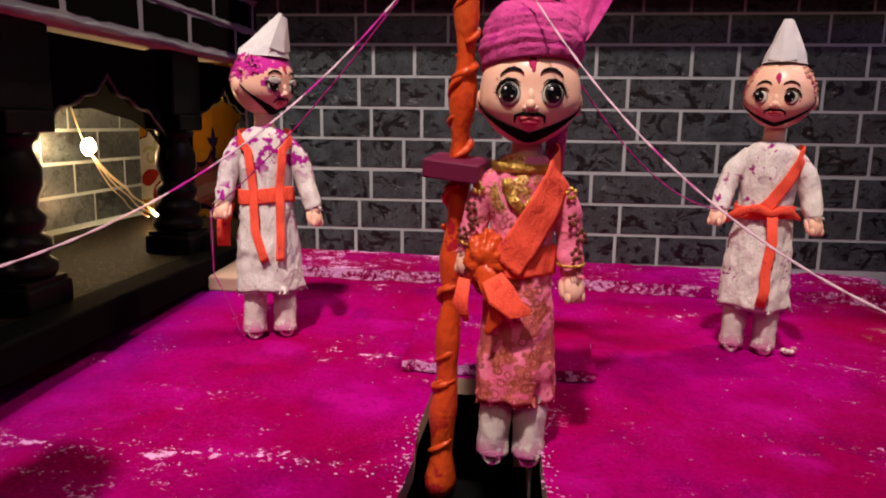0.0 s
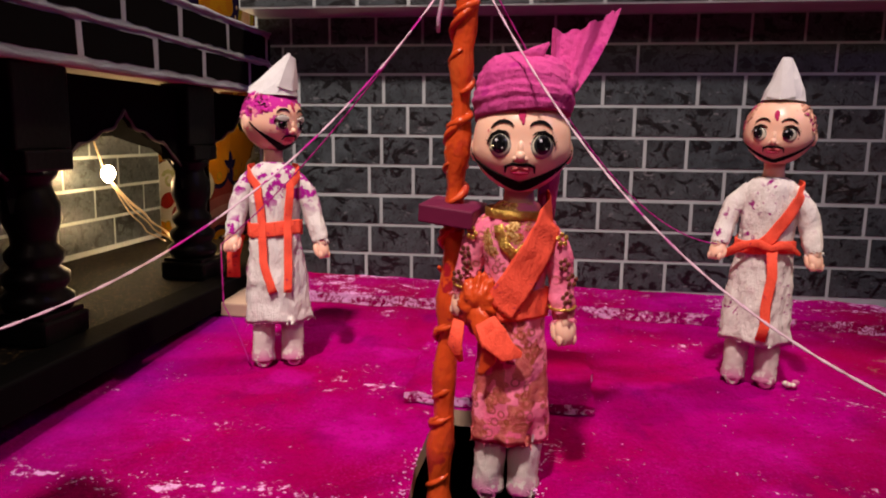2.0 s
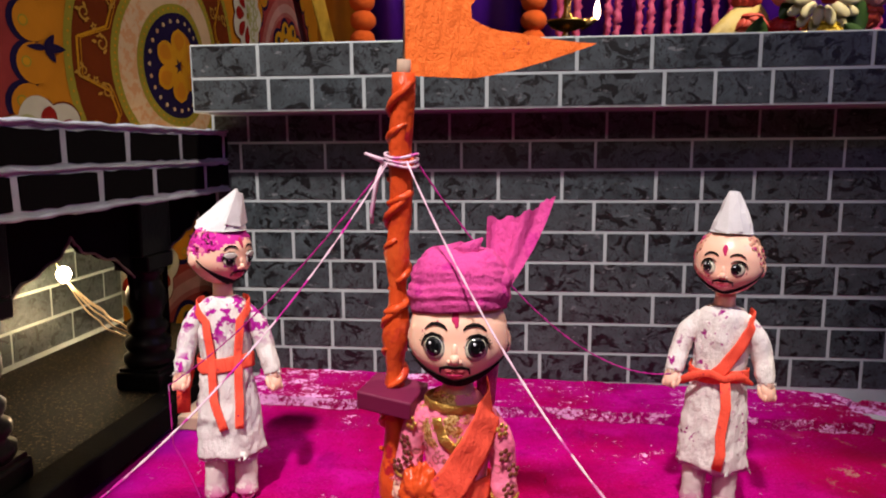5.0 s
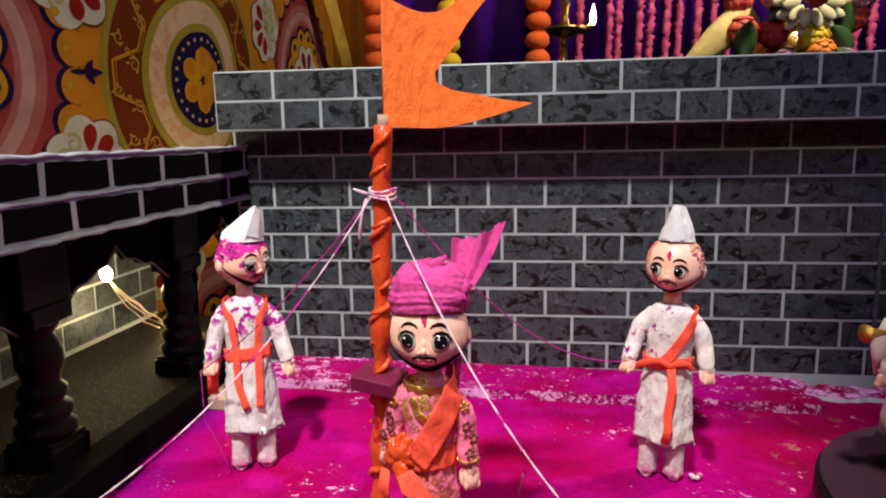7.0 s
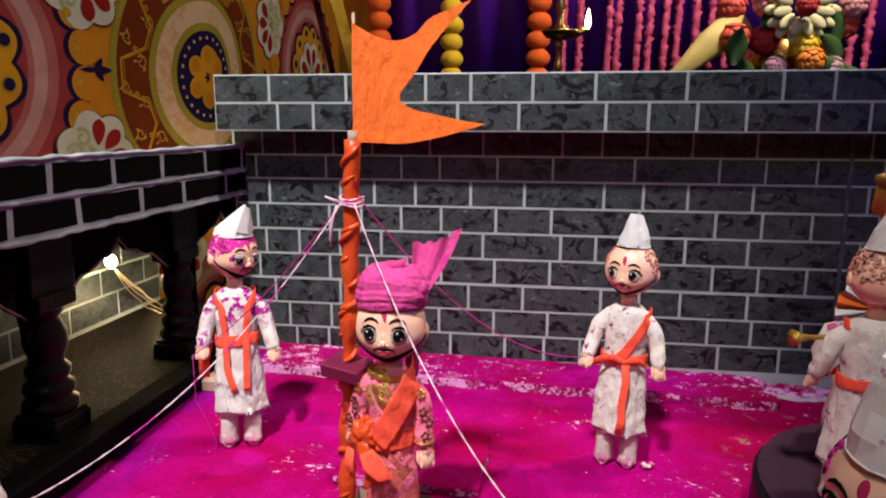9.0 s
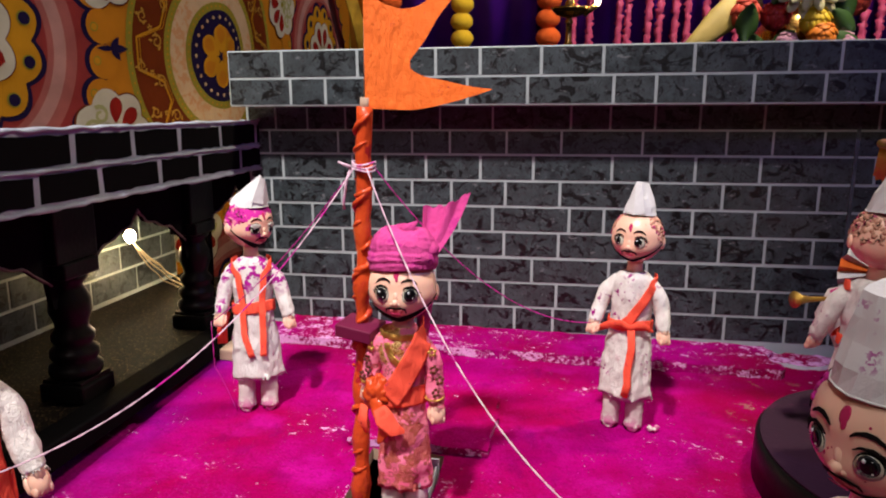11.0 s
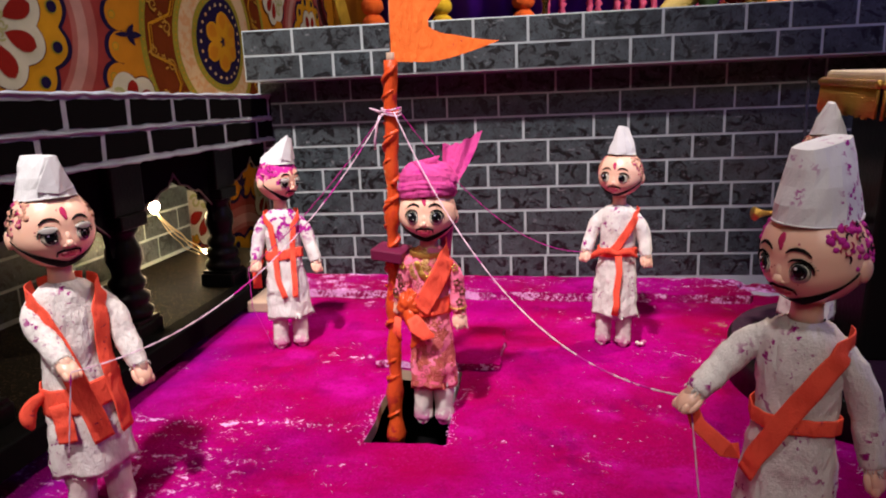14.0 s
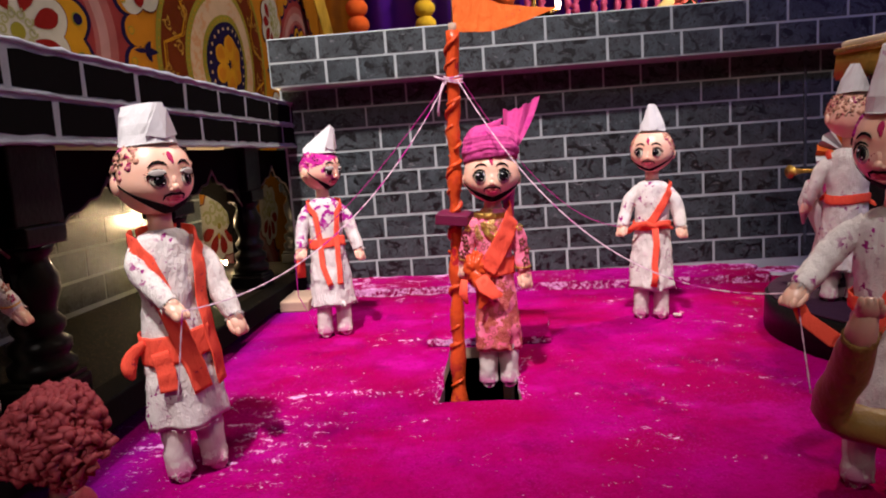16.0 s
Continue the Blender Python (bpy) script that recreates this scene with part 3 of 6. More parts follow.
box(bm, (-0.26, -1.22, 0.2405), (-0.009, 0.0, 0.252), 0)
part("ceiling_board", bm, M["cream"], arcade, "cream foam ceiling lit from within")
bm = bmesh.new()
box(bm, (-0.026, -1.22, 0.0), (0.006, -0.02, 0.027), 0, 0.002)
part("plinth", bm, M["black"], arcade, "black plinth")
bm = bmesh.new()
box(bm, (-0.255, -1.22, 0.002), (-0.027, 0.13, 0.025))
part("granite_floor", bm, M["granite"], arcade, "speckled granite-look floor")
bm = bmesh.new()
box(bm, (-0.02, -1.22, 0.0), (0.0, 0.125, 0.24))
arcade_wall = part("inner_wall", bm, M["mortar"], arcade, "inner wall papered with slate brick print")
arcade_wall.matrix_local = pose(-0.235, 0, 0)
bm = bmesh.new()
jamb = [(-0.080, 0.0255), (-0.080, 0.240), (-0.2345, 0.240), (-0.2345, 0.178), (-0.205, 0.180), (-0.178, 0.172), (-0.152, 0.166), (-0.130, 0.152), (-0.118, 0.136), (-0.116, 0.118), (-0.122, 0.106), (-0.114, 0.096), (-0.114, 0.0255)]
rows = [[bm.verts.new((x, y, z)) for x, z in jamb] for y in (-0.030, -0.018)]
ring_faces(bm, rows, 0)
cap_ring(bm, rows[0], 0, True)
cap_ring(bm, rows[1], 0)
for f in bm.faces:
    f.smooth = False
part("end_panel", bm, M["black"], arcade, "black end board with a scalloped opening")

PITCH = 0.2435


def arch_edge(u):
    """Height of the scalloped ogee arch at u (0 the point, 1 the springing)."""
    z = 0.209 - 0.056 * (0.62 * u ** 0.55 + 0.38 * u ** 5)
    return z - 0.004 * abs(math.sin(3.0 * math.pi * u)) * (u > 0.1)


def arch_panel(parent, c, lo, hi):
    """One bay of the arch board round the point at c, between lo and hi along the arcade."""
    bm = bmesh.new()
    half = 0.098
    n = 26
    ys = [lo + (hi - lo) * i / (2 * n) for i in range(2 * n + 1)]
    rows = []
    for y in ys:
        u = abs(y - c) / half
        z = arch_edge(u) if u < 1 else 0.128
        rows.append([bm.verts.new((x, y, zz)) for x, zz in ((-0.053, z), (-0.053, 0.2362), (-0.047, 0.2362), (-0.047, z))])
    ring_faces(bm, rows, 0)
    for f in bm.faces:
        f.smooth = False
    cap_ring(bm, rows[0], 0, True)
    cap_ring(bm, rows[-1], 0)
    p = part("arch_panel", bm, M["black"], parent)
    bm = bmesh.new()
    us = [i / 20 for i in range(-20, 21)]
    pts = [(-0.0465, c + u * half, arch_edge(abs(u))) for u in us if lo <= c + u * half <= hi]
    tube(bm, pts, [0.0011 + 0.0007 * math.sin(7 * i) ** 2 for i in range(len(pts))], 0, 5)
    part("edge_line", bm, M["edge"], p, smooth=True)


M["edge"] = plain("dull_brown_edge", (0.10, 0.07, 0.06), 0.6)
for i in range(5):
    c = -PITCH * i + 0.001
    arch_panel(arcade, c, c - PITCH / 2 + 0.0005, c + PITCH / 2)


def pillar():
    bm = bmesh.new()
    box(bm, (-0.026, -0.026, 0.0), (0.026, 0.026, 0.020), 0, 0.003)
    box(bm, (-0.023, -0.023, 0.0195), (0.023, 0.023, 0.0238), 0, 0.001)
    lathe(bm, [(0.0234, 0.0235), (0.0265, 0.029), (0.0265, 0.035), (0.0203, 0.04), (0.0242, 0.046), (0.0242, 0.053), (0.0172, 0.058), (0.0211, 0.064), (0.0215, 0.07), (0.016, 0.076), (0.0168, 0.084), (0.0211, 0.095), (0.0207, 0.108), (0.0156, 0.119), (0.0144, 0.124), (0.0195, 0.129), (0.0203, 0.134)], 0, (0, 0, 0), 24)
    box(bm, (-0.020, -0.026, 0.1335), (0.020, 0.026, 0.150), 0, 0.002)
    box(bm, (-0.016, -0.030, 0.1495), (0.016, 0.030, 0.2145), 0, 0.002)
    return bm


for i in range(-1, 5):
    p = part("pillar", pillar(), M["gloss_black"], arcade, smooth=False)
    p.matrix_local = pose(-0.05, -PITCH * (i + 0.5) + 0.003, 0.0252)

# bulbs and their wires inside the arcade
M["bulb"] = glowing("warm_bulb", (1.0, 0.74, 0.38), 220.0)
M["wire"] = plain("clear_beige_wire", (0.66, 0.52, 0.32), 0.4)
y, z = 0.800, 0.128
bm = bmesh.new()
lathe(bm, [(0.0034, -0.002), (0.0056, 0.002), (0.0078, 0.006), (0.0082, 0.011), (0.0060, 0.0165), (0.0016, 0.0205)], 0, (0, 0, 0), 14)
string = thing("bulb_string", bm, M["bulb"], "small glowing warm bulb on beige wire", "bulb", smooth=True)
string.matrix_world = pose(-0.464, y, z, 20, 25, 0)
upright = string.matrix_world.inverted() @ pose(-0.464, y, z)
bm = bmesh.new()
tube(bm, sag((0, 0, 0.001), (-0.022, 0.006, 0.06), 0.003, 10), 0.0011, 0, 6)
for end, drop, r in (((0.055, 0.05, -0.08), 0.006, 0.0011), ((0.060, 0.052, -0.090), 0.011, 0.0011), ((0.05, 0.056, -0.084), 0.002, 0.0010), ((0.048, 0.045, -0.086), 0.016, 0.0009)):
    tube(bm, [p + Vector((0.0015 * math.sin(0.9 * i + 60 * r), 0.001 * math.cos(1.3 * i), 0)) for i, p in enumerate(sag((0, 0.002, 0), end, drop, 18))], r, 0, 6)
wire = part("wire", bm, M["wire"], string, "beige twin wire", True)
wire.matrix_local = upright
light = bpy.data.lights.new("bulb_light", "POINT")
light.energy, light.color, light.shadow_soft_size = 0.52, (1.0, 0.68, 0.34), 0.006
new("bulb_light", light).matrix_world = pose(-0.458, y - 0.012, z + 0.008)
bm = bmesh.new()
ball(bm, (0.056, 0.052, -0.083), (0.0028, 0.0028, 0.0040), 0, 10, 6)
part("bulb", bm, M["bulb"], string, "second tiny glowing bulb", True).matrix_local = upright
light = bpy.data.lights.new("tip_light", "POINT")
light.energy, light.color, light.shadow_soft_size = 0.75, (1.0, 0.74, 0.42), 0.004
new("tip_light", light).matrix_world = pose(-0.404, y + 0.062, z - 0.078)
# unseen bulb with its lamp, added to light the cloth beyond the arches
bm = bmesh.new()
lathe(bm, [(0.0030, 0.0), (0.0058, 0.006), (0.0060, 0.010), (0.0012, 0.0175)], 0, (0, 0, 0), 12)
unseen_string = thing("bulb_string", bm, M["bulb"], "unseen warm bulb added under the arcade ceiling to light the cloth", "bulb", smooth=True)
unseen_string.matrix_world = pose(-0.350, 1.060, 0.205)
bm = bmesh.new()
tube(bm, sag((0, 0, 0), (-0.03, -0.12, 0.036), 0.004, 12), 0.0011, 0, 6)
part("wire", bm, M["wire"], unseen_string, "beige wire", True)
light = bpy.data.lights.new("bulb_light", "POINT")
light.energy, light.color, light.shadow_soft_size = 0.55, (1.0, 0.72, 0.40), 0.006
new("bulb_light", light).matrix_world = pose(-0.360, 1.055, 0.198)

# ---- dolls: each one plain mesh ----
DOLL_MATS = ["skin", "kurta", "ribbon", "cap", "ink", "eye_white", "iris", "pupil", "lip", "bindi", "hair", "gold_print", "glint", "trousers", "orange_wrap", "lid"]
HEAD_R = (0.0262, 0.0255, 0.0285)


def crumple(p, seed):
    """Uneven swelling and creases of thin cloth at a place, about -1 to 1."""
    q = Vector(p) + Vector((seed * 0.37, seed * 0.11, 0))
    return 0.55 * noise.noise(q * 75.0) + 0.6 * (0.45 - 1.6 * abs(noise.noise(Vector((q.x * 130, q.y * 130, q.z * 95))))) + 0.25 * noise.noise(q * 300.0)


def doll_mesh(kind, m, head_yaw=0.0, head_nod=0.0, grips=(), sash="cross", legs=True, turban=False, cap=(0.056, 0.055, 0.012, 0.0032, 1.05), powder=False, reach=1.0, slim=1.0, gaze=0.0, elbow=None, lid=0.0, beard=0.0062, neck=0.0, eye=0.86):
    """A moulded plastic doll in cloth and paper, facing -y, standing on z = 0. grips: where each hand is. cap: height at front and back, half length and half width of its ridge, width of its rim."""
    bm = bmesh.new()
    rng = random.Random(kind)
    SK, KU, RI, CA, INK, EW, IR, PU, LIP, BI, HA, GO, GL, TR, KN, LI = range(16)

    # the gown: a tube of thin cotton, flaring to the hem, creased
    prof = [(0.0272, 0.0200, 0.040), (0.0262, 0.0192, 0.06), (0.0250, 0.0180, 0.085), (0.0226, 0.0165, 0.108), (0.0208, 0.0152, 0.125), (0.0216, 0.0156, 0.140), (0.0228, 0.0160, 0.154), (0.0228, 0.0152, 0.165), (0.0205, 0.0138, 0.1725), (0.0150, 0.0112, 0.178), (0.0092, 0.0092, 0.1805)]
    prof = [(a * slim, b * slim ** 0.6, z) for a, b, z in prof]

    def girth(z):
        for (a0, b0, z0), (a1, b1, z1) in zip(prof, prof[1:]):
            if z <= z1:
                f = max(0.0, (z - z0) / (z1 - z0))
                return a0 + (a1 - a0) * f, b0 + (b1 - b0) * f
        return prof[-1][:2]

    rings = []
    zs = [0.040 + i * 0.0036 for i in range(37)] + [0.1725, 0.1755, 0.178, 0.1797, 0.1805]
    for z in zs:
        a, b = girth(z)
        ring = []
        low = max(0.0, (0.115 - z) / 0.075)
        for k in range(48):
            t = 2 * math.pi * k / 48
            c, s = math.cos(t), math.sin(t)
            sq = 1 + 0.05 * low * math.cos(4 * t)
            w = sq + 0.05 * low * math.sin(5 * t + kind * 1.3) + 0.035 * low * math.sin(11 * t + kind) * math.sin(40 * z + kind)
            p = Vector((a * w * c, b * w * s, z + 0.0012 * math.sin(3 * t + kind) * (z < 0.045)))
            swell = 0.0025 * crumple(p, kind) * (1.0 if z < 0.172 else 0.4)
            ring.append(bm.verts.new(p + Vector((c, s, 0)) * swell))
        rings.append(ring)
    ring_faces(bm, rings, KU)
    def fray(points, down, length, mat):
        """Loose threads along a cut edge."""
        for p in points:
            d = (Vector(down) + Vector((rng.uniform(-0.9, 0.9), rng.uniform(-0.9, 0.9), rng.uniform(-0.5, 0.3)))).normalized()
            q = length * rng.uniform(0.4, 1.3)
            bend = Vector((rng.uniform(-1, 1), rng.uniform(-1, 1), rng.uniform(-1, 1))) * q * 0.3
            tube(bm, [p, p + d * q * 0.5 + bend, p + d * q], [0.00028, 0.00022, 0.00010], mat, 4)

    fray([rings[0][rng.randrange(48)].co + Vector((rng.uniform(-0.0012, 0.0012), 0, 0.0005)) for _ in range(26)], (0, 0, -1), 0.0026, KU)
    inner = [bm.verts.new(Vector((v.co.x * 0.93, v.co.y * 0.93, 0.046))) for v in rings[0]]
    ring_faces(bm, [inner, rings[0]], KU)
    cap_ring(bm, inner, KU, True)

    def cloth_tube(path, radii, mat, amp=0.0010, seg=18, flat=1.0):
        """A sleeve or trouser leg along a bent path, creased."""
        path = [Vector(p) for p in path]
        pts, rr = [], []
        n = len(path)
        for i in range(n - 1):
            p0, p1, p2, p3 = path[max(i - 1, 0)], path[i], path[i + 1], path[min(i + 2, n - 1)]
            for j in range(5):
                f = j / 5
                pts.append(0.5 * (2 * p1 + (p2 - p0) * f + (2 * p0 - 5 * p1 + 4 * p2 - p3) * f * f + (3 * p1 - p0 - 3 * p2 + p3) * f ** 3))
                rr.append(radii[i] + (radii[i + 1] - radii[i]) * f)
        pts.append(path[-1]), rr.append(radii[-1])
        for ring, p in zip(tube(bm, pts, rr, mat, seg, flat), pts):
            for v in ring:
                d = v.co - p
                v.co = p + d + d.normalized() * amp * crumple(v.co, kind + 3)

    def skin_at(phi, z, off=0.0014):
        a, b = girth(z)
        return Vector(((a + off) * math.sin(phi), -(b + off) * math.cos(phi), z)), Vector((math.sin(phi) / a, -math.cos(phi) / b, 0)).normalized()

    def band(path, width, mat=RI, off=0.0018, steps=7):
        pts, outs = [], []
        for (p0, z0), (p1, z1) in zip(path, path[1:]):
            for i in range(steps):
                f = i / steps
                q, n = skin_at(p0 + (p1 - p0) * f, z0 + (z1 - z0) * f, off)
                pts.append(q + n * 0.0004 * math.sin(len(pts) * 0.9)), outs.append(n)
        q, n = skin_at(*path[-1], off)
        pts.append(q), outs.append(n)
        strip(bm, pts, outs, width, mat, 0.0008)

    if legs:
        for s in (-1, 1):
            x = s * 0.0118 * slim
            cloth_tube([(x, 0, 0.052), (x * 1.03, -0.001, 0.034), (x * 1.08, -0.001, 0.018), (x * 1.08, -0.0015, 0.0045)], [0.0102, 0.0098, 0.0090, 0.0100], TR, 0.0017)
            cloth_tube([(x * 1.1, 0.003, 0.0062), (x * 1.12, -0.006, 0.0050), (x * 1.14, -0.0105, 0.0044)], [0.0072, 0.0068, 0.0048], TR, 0.0016, 14, 0.9)
    # arms: sleeve, then a hand with a thumb
    for s, grip in zip((-1, 1), grips):
        sh = Vector((s * 0.0215 * slim, 0.0, 0.1660))
        h = Vector(grip)
        el = sh.lerp(h, 0.5) + Vector((s * 0.0022, 0.003, -0.001))
        if elbow and s < 0:
            el = Vector(elbow)
        wrist = el.lerp(h, 0.80)
        r = reach * (0.55 + 0.45 * slim)
        cloth_tube([sh + Vector((-s * 0.007, 0, 0.003)), sh.lerp(el, 0.4) + Vector((s * 0.001, 0, 0)), el, el.lerp(wrist, 0.6), wrist], [0.0078 * r, 0.0086 * r, 0.0080 * r, 0.0078 * r, 0.0062 * r], KU, 0.0019, 18, 0.95)
        d = (h - el).normalized()
        side = d.orthogonal().normalized()
        tube(bm, [el, wrist, h], [0.0056 * r, 0.0056 * r, 0.0050], SK, 12)
        around = [wrist + Matrix.Rotation(rng.uniform(0, 6.28), 3, d) @ side * 0.0064 * r for _ in range(34)]
        fray(around, d, 0.0034, KU)
        turn = d.to_track_quat("Z", "Y").to_matrix()
        ball(bm, h, (0.0066, 0.0050, 0.0092), SK, 14, 8, turn)
        ball(bm, h + turn @ Vector((-s * 0.0058, -0.002, 0.001)), (0.0021, 0.0022, 0.0058), SK, 8, 6, turn)
        for k in range(4):
            ball(bm, h + turn @ Vector((-0.0044 + 0.0029 * k, 0.0, 0.0052)), (0.0019, 0.0032, 0.0044), SK, 8, 6, turn)
    # neck
    tube(bm, [(0, 0, 0.174), (0, 0, 0.186), (0, -0.0005, 0.204)], [0.0094, 0.0080, 0.0088], SK, 18)

    hm = Matrix.Translation((0, -0.001, 0.2172 + neck)) @ Matrix.Rotation(radians(head_yaw), 4, "Z") @ Matrix.Rotation(radians(head_nod), 4, "X")

    def on_head(az, el, lift=0.0):
        a, e = radians(az), radians(el)
        down = max(0.0, -math.sin(e))
        jaw = 1.0 + 0.02 * math.sin(math.pi * min(1.0, down * 1.8)) - 0.15 * down ** 3
        face = max(0.0, math.cos(a)) ** 2
        dent = -0.0011 * face * math.exp(-((el + 2) / 11) ** 2) + 0.0011 * face * math.exp(-((el + 27) / 12) ** 2) * (0.5 + 0.5 * math.cos(2 * a) ** 2)
        p = Vector((HEAD_R[0] * jaw * math.sin(a) * math.cos(e), -(HEAD_R[1] * math.cos(a) + dent) * math.cos(e), HEAD_R[2] * math.sin(e) * (1 - 0.05 * down)))
        n = Vector((p.x / HEAD_R[0] ** 2, p.y / HEAD_R[1] ** 2, p.z / HEAD_R[2] ** 2)).normalized()
        return p + n * lift, n

    def dusted(az, el):
        """Where thrown colour clings to the powdered face."""
        az = (az + 180) % 360 - 180
        wob = 7 * noise.noise(Vector((az * 0.09, el * 0.09, kind)))
        if el + wob > 24 - 20 * max(0.0, min(1.0, (-az - 10) / 55)):
            return True
        f = max(0.0, min(1.0, ((az + 40) * 32 + (el + 2) * -24) / (32 * 32 + 24 * 24)))
        return math.hypot(az + 40 - 32 * f, el + 2 + 24 * f) < 5.5 + wob

    rings = []
    NR, NK = 36, 60
    for j in range(NR + 1):
        e = -88 + 176 * j / NR
        rings.append([bm.verts.new(hm @ on_head(360 * k / NK, e)[0]) for k in range(NK)])
    ring_faces(bm, rings, SK)
    cap_ring(bm, rings[0], SK, True)
    cap_ring(bm, rings[-1], SK)
    if powder:
        for j in range(NR):
            for k in range(NK):
                if dusted(360 * (k + 0.5) / NK, -88 + 176 * (j + 0.5) / NR):
                    f = bm.faces.get((rings[j][k], rings[j][(k + 1) % NK], rings[j + 1][(k + 1) % NK], rings[j + 1][k]))
                    f.material_index = HA

    def dot(az, el, ra, re, mat, lift, dome=0.0):
        c = bm.verts.new(hm @ on_head(az, el, lift + dome)[0])
        n = 22
        mid = [bm.verts.new(hm @ on_head(az + 0.7 * ra * math.cos(2 * math.pi * k / n), el + 0.7 * re * math.sin(2 * math.pi * k / n), lift + dome * 0.6)[0]) for k in range(n)]
        out = [bm.verts.new(hm @ on_head(az + ra * math.cos(2 * math.pi * k / n), el + re * math.sin(2 * math.pi * k / n), lift)[0]) for k in range(n)]
        low = [bm.verts.new(hm @ on_head(az + ra * math.cos(2 * math.pi * k / n), el + re * math.sin(2 * math.pi * k / n), -0.001)[0]) for k in range(n)]
        for k in range(n):
            j = (k + 1) % n
            for f in ((c, mid[k], mid[j]), (mid[k], out[k], out[j], mid[j]), (out[k], low[k], low[j], out[j])):
                g = bm.faces.new(f)
                g.material_index, g.smooth = mat, True

    def line(path, width, mat, lift=0.0004):
        pts, outs = [], []
        for az, el in path:
            p, n = on_head(az, el, lift)
            pts.append(hm @ p), outs.append(hm.to_3x3() @ n)
        strip(bm, pts, outs, width, mat, 0.0004)

    for s in (-1, 1):
        # a dished eye: beige rim, dull white, wide dark iris, heavy upper lash
        dot(s * 24.5, -8.0, 13.8 * eye, 13.6 * eye, LI, 0.0002)
        dot(s * 24.5, -7.4, 13.0 * eye, 12.8 * eye, INK, 0.0004)
        dot(s * 24.2, -8.6, 12.2 * eye, 11.8 * eye, EW, 0.0006, 0.0004)
        dot(s * 23.8 + gaze, -7.0 - 0.6 * lid, 10.0 * eye, 9.8 * eye, IR, 0.0010, 0.0005)
        dot(s * 23.8 + gaze * 1.15, -6.8 - 0.6 * lid, 7.6 * eye, 7.6 * eye, PU, 0.0014, 0.0004)
        # two pale dots on the iris: highlights painted on
        dot(s * 23.8 + gaze - 3, -3.0 - 0.7 * lid, 1.4, 1.4, GL, 0.0018, 0.0002)
        dot(s * 23.8 + gaze + 4, -10.8 - 0.5 * lid, 1.0, 0.8, LI, 0.0017, 0.0001)
        if lid:
            dot(s * 24, 4.6 - lid, 12.2, 2.0 + lid * 0.75, LI, 0.0020, 0.0004)
            line([(s * 24 - 11.4 + 1.9 * i, 4.6 - lid - (2.0 + lid * 0.75) * math.sqrt(max(0.0, 1 - ((i - 6) / 6.2) ** 2))) for i in range(13)], 0.0007, INK, 0.0020)
        line([(s * 12, 1.5), (s * 17, 5.0), (s * 26, 6.0), (s * 34, 2.5), (s * 38, -3), (s * 39, -8)], [0.0004, 0.0011, 0.0016, 0.0015, 0.0010, 0.0003], INK, 0.0007)
        for k in range(4):
            line([(s * (32 + 2 * k), 2.8 - 2.2 * k), (s * (36 + 2.2 * k), 5.6 - 2.5 * k)], [0.0005, 0.0001], INK, 0.0009)
        line([(s * 9, 11.0), (s * 13, 14.4), (s * 20, 16.4), (s * 27, 15.8), (s * 33, 12.5), (s * 36, 9.5)], [0.0006, 0.0014, 0.0020, 0.0019, 0.0013, 0.0005], INK)
        ball(bm, hm @ Vector((s * 0.0254, 0.005, -0.004)), (0.0026, 0.0048, 0.0066), SK, 12, 8, hm.to_3x3())
        ball(bm, hm @ on_head(s * 6.5, -23.5, -0.0012)[0], (0.0018, 0.0020, 0.0017), SK, 12, 8, hm.to_3x3())
    ball(bm, hm @ on_head(0, -20.5, -0.0010)[0], (0.0027, 0.0034, 0.0030), SK, 14, 9, hm.to_3x3())
    ball(bm, hm @ on_head(0, -12.0, -0.0022)[0], (0.0024, 0.0030, 0.0050), SK, 14, 9, hm.to_3x3())
    # pouting lips: two-bowed upper lip, fuller lower lip
    for s in (-1, 1):
        ball(bm, hm @ on_head(s * 5.5, -35.0, -0.0010)[0], (0.0036, 0.0026, 0.0015), LIP, 12, 8, hm.to_3x3() @ Matrix.Rotation(radians(s * 14), 3, "Y"))
    ball(bm, hm @ on_head(0, -40.0, -0.0010)[0], (0.0050, 0.0030, 0.0020), LIP, 14, 8, hm.to_3x3())
    line([(-11, -37.5), (-5, -37.0), (0, -37.6), (5, -37.0), (11, -37.5)], [0.0001, 0.0004, 0.0005, 0.0004, 0.0001], BI, 0.0019)
    line([(-22, -38.5), (-19, -31.5), (-9, -28.6), (0, -29.6), (9, -28.6), (19, -31.5), (22, -38.5)], [0.0007, 0.0014, 0.0017, 0.0011, 0.0017, 0.0014, 0.0007], INK)
    jawline = [(-88 + 176 * i / 36, -62 + 54 * (abs(-88 + 176 * i / 36) / 88) ** 1.5) for i in range(37)]
    line(jawline, [0.0014 + beard * max(0.0, 1 - (abs(az) / 72) ** 2.0) for az, _ in jawline], INK)
    dot(0, 24, 4.6, 7.5, BI, 0.0003, 0.0001)
    dot(1.5, 17, 2.4, 4.5, BI, 0.0003, 0.0001)

    for k in range(6):
        q = rng.uniform(0.5, 1.2)
        dot(rng.uniform(-48, 48), rng.uniform(-28, 34), q, q * rng.uniform(0.8, 1.6), BI, 0.0002, 0.0)

